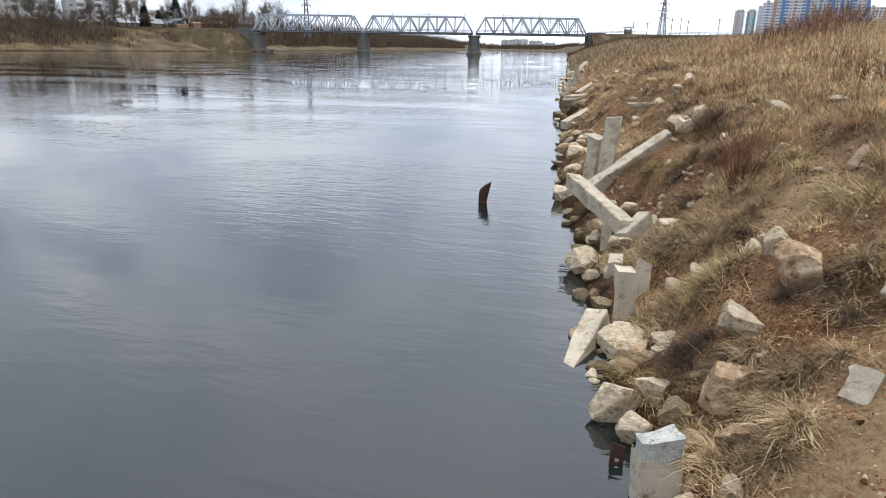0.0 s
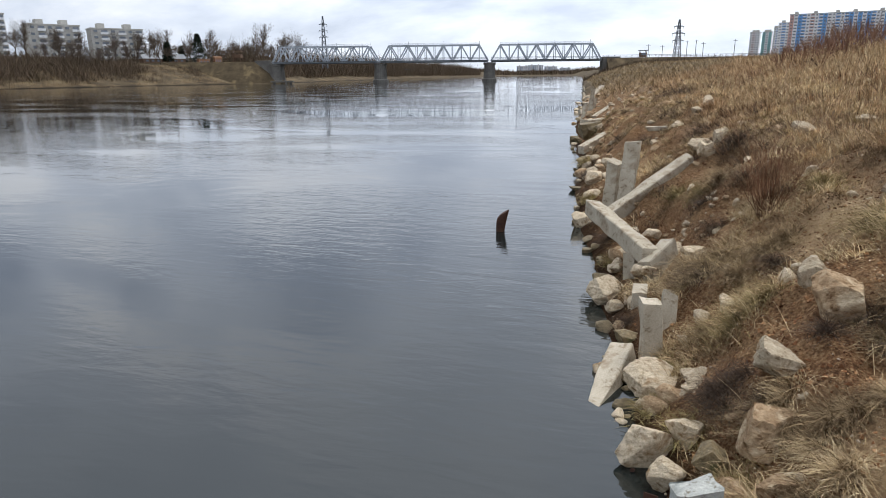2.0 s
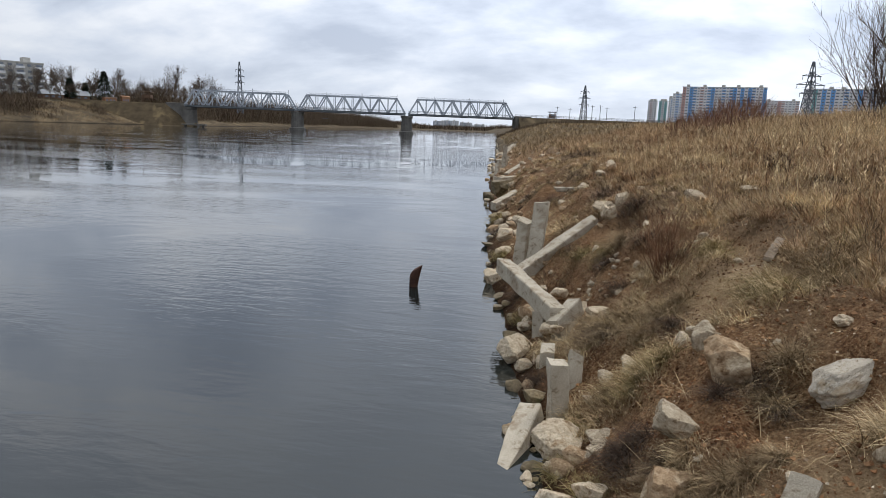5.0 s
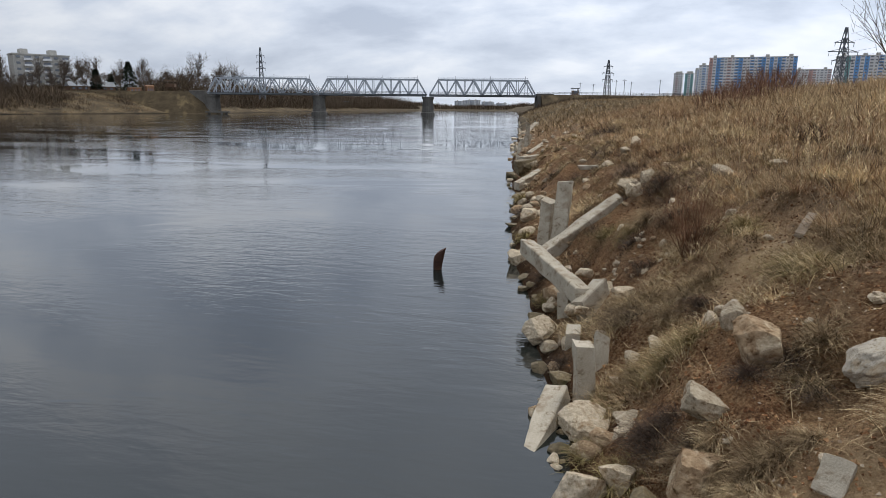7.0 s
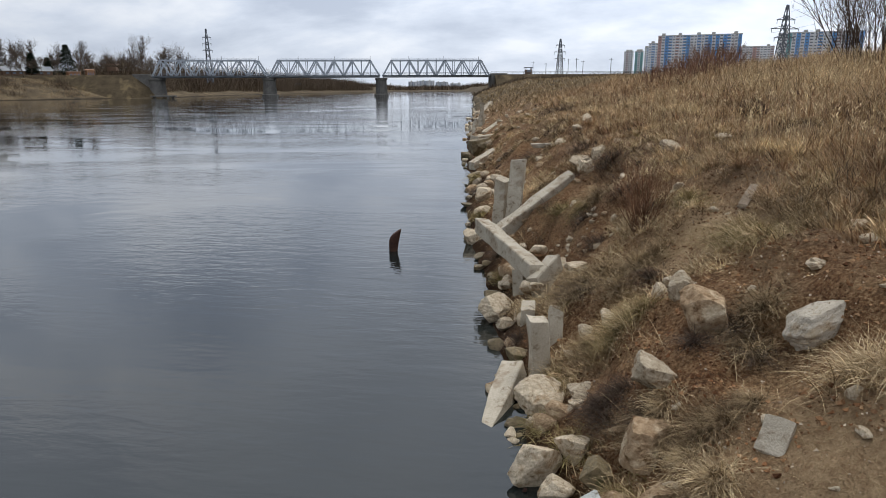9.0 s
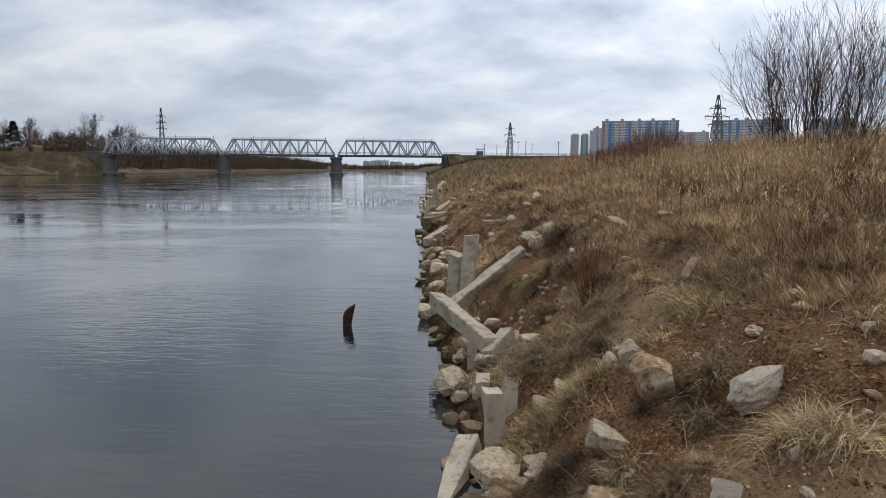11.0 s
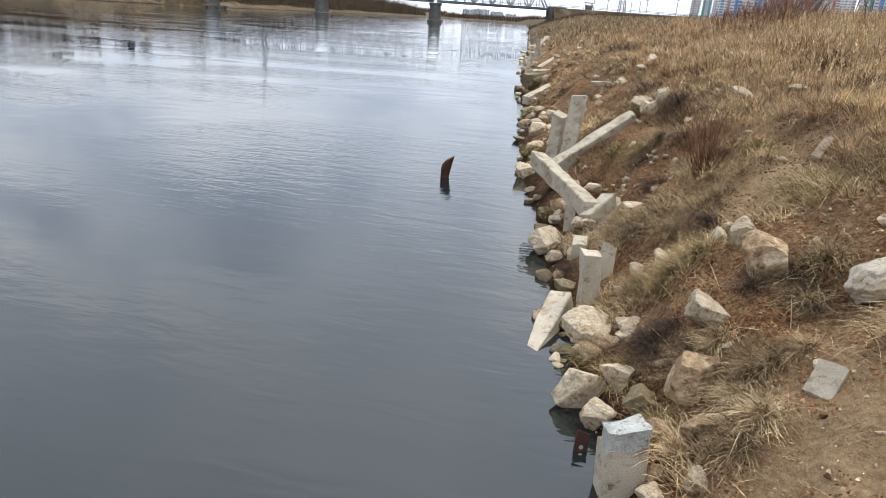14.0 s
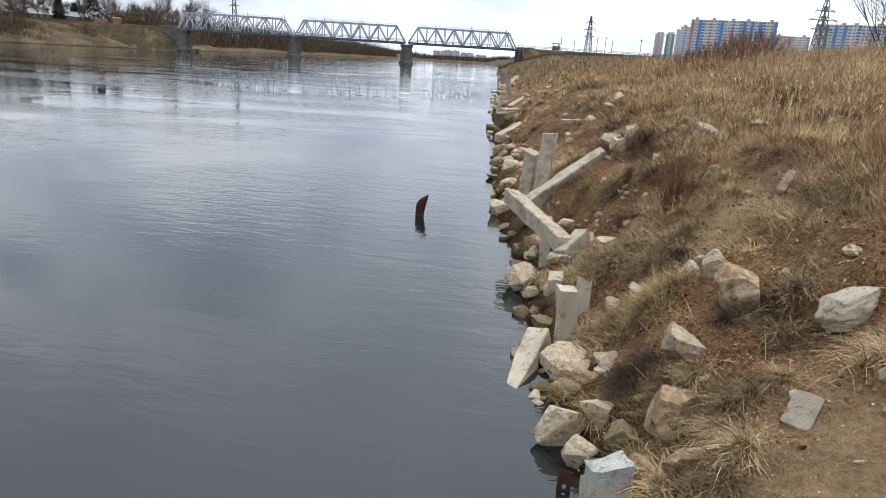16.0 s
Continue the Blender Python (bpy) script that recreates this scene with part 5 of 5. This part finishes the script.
# dark curved stump standing in the river
bm = bmesh.new()
rings = []
for i in range(11):
    s = i / 10
    z = -0.6 + 1.06 * s
    cx = 0.02 * max(0, z) / 0.44 + 0.035 * max(0, z / 0.44) ** 2
    w = 0.112 * (1 - 0.06 * s) * (1 + 0.10 * math.sin(9 * s))
    lean = 0.075 * max(0, (s - 0.85) / 0.15)
    rings.append([bm.verts.new((cx + lean * 0.4 + math.cos(a) * w, math.sin(a) * w * 0.8, z - 0.03 * max(0, s - 0.85) + (math.cos(a) * lean * 0.9))) for a in [2 * math.pi * k / 12 for k in range(12)]])
for p, q in zip(rings, rings[1:]):
    for k in range(12):
        bm.faces.new((p[k], p[(k + 1) % 12], q[(k + 1) % 12], q[k]))
bm.faces.new(rings[-1])
stump = part("river_stump", bm, M_RUST, None)
stump.matrix_world = pose(-3.25, 14.2, 0, 0, 0, 12)
tagged(stump, "dark rusted curved post standing in the river", "post")

# rusted plate with a bolt hole
bm = bmesh.new()
outer = [bm.verts.new((x, 0, z)) for x, z in ((-0.065, -0.22), (0.065, -0.25), (0.065, 0.15), (-0.055, 0.17))]
hole = [bm.verts.new((0.005 + 0.022 * math.cos(a), 0, 0.02 + 0.022 * math.sin(a))) for a in [2 * math.pi * k / 12 for k in range(12)]]
edges = [bm.edges.new((r[i], r[(i + 1) % len(r)])) for r in (outer, hole) for i in range(len(r))]
made = bmesh.ops.triangle_fill(bm, edges=edges, use_beauty=True)
grown = bmesh.ops.extrude_face_region(bm, geom=[f for f in bm.faces])
bmesh.ops.translate(bm, verts=[v for v in grown["geom"] if isinstance(v, bmesh.types.BMVert)], vec=(0, 0.014, 0))
bmesh.ops.recalc_face_normals(bm, faces=bm.faces)
plate = part("steel_plate", bm, M_RUST, None)
plate.matrix_world = pose(0.19, 4.82, 0.02, -18, 6, 10)
tagged(plate, "rusted steel plate with a bolt hole rising from the water", "plate")
knob = part("iron_stub", boxed((0.035, 0.03, 0.30), (0, 0, -0.12), bevel=0.006), M_RUST, None)
knob.matrix_world = pose(0.04, 5.42, 0, 0, 25, 0)
tagged(knob, "small black iron stub just above the water", "iron stub")
pile((2.56, 8.33, float(rough_height(2.56, 8.33)) + 0.08), (2.84, 8.85, float(rough_height(2.84, 8.85)) + 0.22), 0.11, 0.035, 60, "grey weathered plank lying on the slope", mat=M_WOOD, name="plank")
pile((-0.30, 11.2, 0.0), (-0.20, 9.0, 0.35), 0.03, 0.03, 61, "thin grey pole standing among the piles", mat=M_WOOD, name="wooden_pole")


# ---- boulders ----
def rock_mesh(seed, fine):
    """A broken limestone block: a ball cut flat by many planes, with crisp worn edges, ledges and pits."""
    rng = np.random.default_rng(seed + 900)
    bm = bmesh.new()
    bmesh.ops.create_icosphere(bm, subdivisions=fine, radius=1.0)
    co = np.array([v.co for v in bm.verts])
    ways_ = [np.array(a, float) + rng.normal(0, 0.42, 3) for a in ((1, 0, 0), (-1, 0, 0), (0, 1, 0), (0, -1, 0), (0, 0, 1), (0, 0, -1))]
    far = list(rng.uniform(0.46, 0.66, 6))
    for _ in range(10):
        ways_.append(rng.normal(0, 1, 3))
        far.append(rng.uniform(0.46, 0.68))
    # each point slides along its ray to the nearest cutting plane
    reach = np.full(len(co), 1.0)
    for w, d in zip(ways_, far):
        w = w / np.linalg.norm(w)
        dot = co @ w
        reach = np.where(dot > 1e-6, np.minimum(reach, d / np.maximum(dot, 1e-6)), reach)
    co = co * reach[:, None]
    off = Vector((seed * 3.7, seed * 1.3, 0))
    for v, c in zip(bm.verts, co):
        c = Vector(c)
        ledge = noise.noise(c * 3.1 + off)
        push = 0.035 * ledge + 0.03 * noise.noise(c * 7 + off) + 0.022 * noise.noise(c * 16 + off)
        push -= 0.05 * max(0.0, noise.noise(c * 4.3 - off) - 0.25)
        v.co = c + c.normalized() * push
    lo = [min(v.co[i] for v in bm.verts) for i in range(3)]
    hi = [max(v.co[i] for v in bm.verts) for i in range(3)]
    for v in bm.verts:
        v.co = [(v.co[i] - (lo[i] + hi[i]) / 2) / (hi[i] - lo[i]) for i in range(3)]
    for f in bm.faces:
        f.smooth = True
    me = bpy.data.meshes.new("boulder")
    bm.to_mesh(me)
    bm.free()
    me.set_sharp_from_angle(angle=radians(38))
    return me


ROCKS = [rock_mesh(s, 5) for s in range(14)] + [rock_mesh(s + 20, 3) for s in range(14)]
STONES = {}
for key, mat in (("S", M_STONE), ("M", M_WETSTONE), ("D", M_DIRTSTONE), ("W", M_SPECKLED)):
    STONES[key] = []
    for me in ROCKS:
        c = me.copy()
        c.materials.append(mat)
        STONES[key].append(c)
TONE = {"S": "pale limestone boulder on the bank", "M": "dark algae-stained stone at the waterline", "D": "limestone boulder caked with brown earth", "W": "pale speckled block of broken concrete on the slope"}
_count = [0]


def boulder(tone, x, y, z, wide, deep, tall, turn, label=""):
    i = _count[0]
    _count[0] += 1
    ob = new("boulder", STONES[tone][i % 14 + (0 if i < 70 else 14)])
    rng = random.Random(i)
    if z > 0.3:
        z += float(rough_height(x, y) - height(x, y)) * (1 if i < 65 else 0)
    ob.matrix_world = pose(x, y, z + tall * 0.30, rng.uniform(-16, 16), rng.uniform(-22, 22), turn + rng.uniform(-25, 25)) @ Matrix.Diagonal((wide * 0.96, deep * 0.98, tall * 1.02, 1))
    return tagged(ob, label or ("small " if wide < 0.3 else "") + TONE[tone], "boulder", "stones of the bank")


boulder("S", -0.55, 9.94, 0.04, 0.62, 0.53, 0.46, 3)
boulder("S", -0.36, 9.3, 0.11, 0.32, 0.27, 0.22, 2)
boulder("S", -0.1, 9.03, 0.26, 0.22, 0.19, 0.25, 1)
boulder("M", -0.13, 8.2, 0.1, 0.39, 0.33, 0.22, 1)
boulder("S", 0.15, 6.83, 0.12, 0.56, 0.47, 0.47, -1)
boulder("S", 0.6, 6.45, 0.4, 0.21, 0.18, 0.14, -5)
boulder("S", 1.19, 5.75, 0.74, 0.43, 0.37, 0.31, -12)
boulder("S", 0.13, 5.65, -0.01, 0.57, 0.44, 0.5, -1)
boulder("S", 0.46, 5.71, 0.25, 0.34, 0.29, 0.27, -5)
boulder("M", 0.68, 5.21, 0.27, 0.29, 0.25, 0.32, -7)
boulder("D", 1.07, 5.14, 0.5, 0.52, 0.44, 0.4, -12)
boulder("S", 0.36, 5.26, 0.02, 0.43, 0.33, 0.3, -4)
boulder("S", 0.99, 7.79, 0.83, 0.24, 0.21, 0.23, -7)
boulder("S", 1.68, 7.55, 1.33, 0.33, 0.28, 0.23, -13)
boulder("S", 1.49, 7.34, 1.14, 0.2, 0.17, 0.23, -11)
boulder("S", 1.61, 6.91, 1.17, 0.31, 0.21, 0.33, -13)
boulder("D", 1.70, 6.28, 1.16, 0.50, 0.36, 0.50, -15)
boulder("S", 2.72, 6.44, 1.91, 0.16, 0.14, 0.1, -23)
boulder("S", 2.66, 13.55, 2.37, 0.47, 0.4, 0.26, -11)
boulder("S", 1.08, 15.82, 1.9, 0.68, 0.57, 0.36, -4)
boulder("S", 1.05, 14.25, 1.68, 0.34, 0.29, 0.33, -4)
boulder("S", 1, 28.48, 2.44, 0.58, 0.49, 0.41, -2)
boulder("S", 1.34, 23.23, 2.39, 0.51, 0.43, 0.22, -3)
boulder("S", 1.53, 21.63, 2.4, 0.36, 0.31, 0.42, -4)
boulder("S", 0.75, 21.27, 2.14, 0.61, 0.52, 0.24, -2)
boulder("S", 1.33, 10.82, 1.49, 0.13, 0.11, 0.15, -7)
boulder("S", 1.37, 10.33, 1.48, 0.11, 0.09, 0.12, -8)
boulder("S", 2.25, 10.53, 2.09, 0.2, 0.17, 0.15, -12)
boulder("S", 3.19, 5.25, 2.05, 0.2, 0.17, 0.15, -31)
boulder("S", 3.22, 4.71, 1.99, 0.25, 0.19, 0.19, -34)
boulder("S", 2.69, 6.42, 1.9, 0.16, 0.14, 0.1, -23)
boulder("S", 2.92, 5.61, 1.96, 0.1, 0.09, 0.04, -28)
boulder("S", 7.7, 23.03, 2.84, 0.7, 0.59, 0.39, -18)
boulder("S", 7.68, 18.69, 2.82, 0.93, 0.79, 0.25, -22)
boulder("S", 6.28, 12.84, 2.7, 0.46, 0.39, 0.28, -26)
boulder("S", 3.92, 14.48, 2.57, 0.52, 0.44, 0.17, -15)
boulder("D", 1.02, 4.61, 0.4, 0.29, 0.24, 0.31, -12)
boulder("D", 0.81, 4.78, 0.28, 0.29, 0.25, 0.26, -10)
boulder("D", 0.79, 4.38, 0.21, 0.27, 0.23, 0.13, -10)
boulder("S", 0.75, 4.17, 0.14, 0.32, 0.27, 0.17, -10)
boulder("S", 1.01, 4.12, 0.32, 0.19, 0.16, 0.2, -14)
boulder("S", 1.2, 4.71, 0.52, 0.16, 0.13, 0.12, -14)
boulder("S", -1.52, 17.77, 0.25, 0.48, 0.4, 0.24, 5)
boulder("S", -1.57, 18.97, 0.34, 0.5, 0.43, 0.48, 5)
boulder("S", -1.47, 15.14, -0, 0.55, 0.47, 0.47, 6)
boulder("M", -2.14, 20.1, 0.03, 0.61, 0.52, 0.15, 6)
boulder("M", -2.6, 26.02, 0.15, 0.64, 0.54, 0.22, 6)
boulder("S", -1.87, 22.17, 0.38, 0.51, 0.43, 0.3, 5)
boulder("M", -2.77, 31.05, 0.48, 1.18, 1.01, 0.92, 5)
boulder("S", -0.42, 11.04, 0.25, 0.22, 0.19, 0.26, 2)
boulder("S", 1.07, 13.99, 1.66, 0.31, 0.26, 0.34, -4)
boulder("S", 1.19, 15.63, 1.95, 0.39, 0.33, 0.22, -4)
boulder("S", 1.41, 15.22, 2.06, 0.41, 0.35, 0.24, -5)
boulder("S", 1.25, 21.3, 2.3, 0.46, 0.39, 0.2, -3)
boulder("S", 0.99, 24.85, 2.32, 0.37, 0.31, 0.27, -2)
boulder("M", -3.5, 33, 0.17, 0.63, 0.54, 0.22, 6)
boulder("M", -5.24, 49.15, 0.22, 0.84, 0.72, 0.24, 6)
boulder("S", -2.03, 24.92, 0.44, 0.43, 0.37, 0.29, 5)
boulder("S", -1.33, 20.88, 0.67, 0.36, 0.31, 0.38, 4)
boulder("M", -2.55, 24.14, 0, 0.55, 0.47, 0.12, 6)
boulder("S", 0.05, 20.19, 1.63, 0.28, 0.24, 0.2, 0)
boulder("S", 0.49, 10.72, 0.85, 0.48, 0.41, 0.24, -3)
boulder("S", 0.71, 9.75, 0.94, 0.35, 0.3, 0.25, -4)

# the large pale block on the eroded slope, lying aslant
block_ob = new("concrete_block", STONES["W"][3])
block_ob.matrix_world = Matrix.Translation((2.52, 5.78, 1.68)) @ Vector((0.57, 0.28, 0.30)).to_track_quat("Y", "Z").to_matrix().to_4x4() @ pose(0, 0, 0, 0, -14, 0) @ Matrix.Diagonal((0.40, 0.66, 0.32, 1))
tagged(block_ob, "large pale block of broken concrete half buried in the slope", "block")

# smaller stones along the waterline and down the slope
rng = random.Random(17)
for i in range(150):
    yy = 6.3 + 84 * rng.random() ** 1.9
    sx = float(np.interp(yy, SHORE_Y, SHORE_X)) + rng.uniform(-0.15, 0.9) * (1 + yy / 60)
    w = rng.uniform(0.10, 0.30) * (1 + yy / 35)
    z = max(float(height(sx, yy)), -0.03)
    boulder("M" if z < 0.08 and rng.random() < 0.7 else rng.choice("SSD"), sx, yy, z, w, w * rng.uniform(0.6, 1), w * rng.uniform(0.35, 0.7), rng.uniform(0, 180))
for i in range(130):
    yy = 4.0 + 45 * rng.random() ** 1.5
    dd = rng.uniform(0.7, 4.2)
    sx = float(np.interp(yy, SHORE_Y, SHORE_X)) + dd
    w = rng.uniform(0.05, 0.16) * (1 + yy / 22)
    boulder(rng.choice("SSSD"), sx, yy, float(rough_height(sx, yy)) - 0.02, w, w * rng.uniform(0.6, 1), w * rng.uniform(0.4, 0.7), rng.uniform(0, 180))


# brick and stone rubble spilling between the posts
for i in range(46):
    a, r = rng.uniform(0, 6.28), 0.75 * math.sqrt(rng.random())
    xx, yy = 0.62 + r * math.cos(a) * 0.8, 11.0 + r * math.sin(a) * 1.6
    w = rng.uniform(0.05, 0.17)
    boulder(rng.choice("SSDD"), xx, yy, float(rough_height(xx, yy)) - 0.01, w, w * rng.uniform(0.5, 0.9), w * rng.uniform(0.35, 0.7), rng.uniform(0, 180), "small chunk of brick and stone rubble on the slope")


def crumbs(name, seed, n, size, mat, label, where):
    """Clods and pebbles strewn on the earth, too many to count, in one mesh."""
    g = np.random.default_rng(seed)
    x, y = bank_points(g, n, -8, 55, 3.0, 22, 1.2)
    m = where(x, y, inset(x, y))
    x, y = x[m], y[m]
    n = len(x)
    c = np.stack([x, y, rough_height(x, y)], 1)
    s = size * np.minimum(g.lognormal(0, 0.5, n), 2.0)
    axes = np.array([[1, 0, 0], [0, 1, 0], [-1, 0, 0], [0, -1, 0], [0, 0, 0.8], [0, 0, -0.8]])
    a = g.uniform(0, 2 * np.pi, n)
    rot = np.stack([np.stack([np.cos(a), -np.sin(a), 0 * a], 1), np.stack([np.sin(a), np.cos(a), 0 * a], 1), np.stack([0 * a, 0 * a, 1 + 0 * a], 1)], 1)
    p = axes[None] * g.uniform(0.55, 1.3, (n, 6, 3)) + g.normal(0, 0.18, (n, 6, 3))
    p = np.einsum("nij,nkj->nki", rot, p) * s[:, None, None] + c[:, None]
    faces = np.array([[0, 1, 4], [1, 2, 4], [2, 3, 4], [3, 0, 4], [1, 0, 5], [2, 1, 5], [3, 2, 5], [0, 3, 5]])
    f = (np.arange(n)[:, None, None] * 6 + faces[None]).reshape(-1, 3)
    return tagged(mesh_object(name, p.reshape(-1, 3), f.tolist(), mat), label, "clods", kind="stuff")


crumbs("earth_clods", 201, 46000, 0.014, M_CLOD, "loose brown earth clods on the eroded slope", lambda x, y, d: (d > 0.3) & (d < 4.2) & (value_noise(x, y, 0.8, 41) > -0.15) & (np.hypot(x - 2.2, y - 4.2) > 0.4 + 0.5 * value_noise(x, y, 0.5, 77)))
crumbs("pebbles", 202, 5200, 0.010, M_PEBBLE, "pale pebbles strewn on the bank", lambda x, y, d: (d > -0.1) & (d < 4.5))

for k, (x, y, s) in enumerate(((0.22, 6.35, 0.28), (-0.15, 8.6, 0.3), (0.05, 9.6, 0.3), (-0.5, 11.6, 0.35), (-0.7, 12.9, 0.4), (-1.0, 14.6, 0.4), (-1.5, 17.5, 0.45), (0.62, 4.9, 0.22), (-1.9, 21, 0.5), (-2.3, 25, 0.6))):
    tussock("D" if k % 3 else "G", x, y, s)
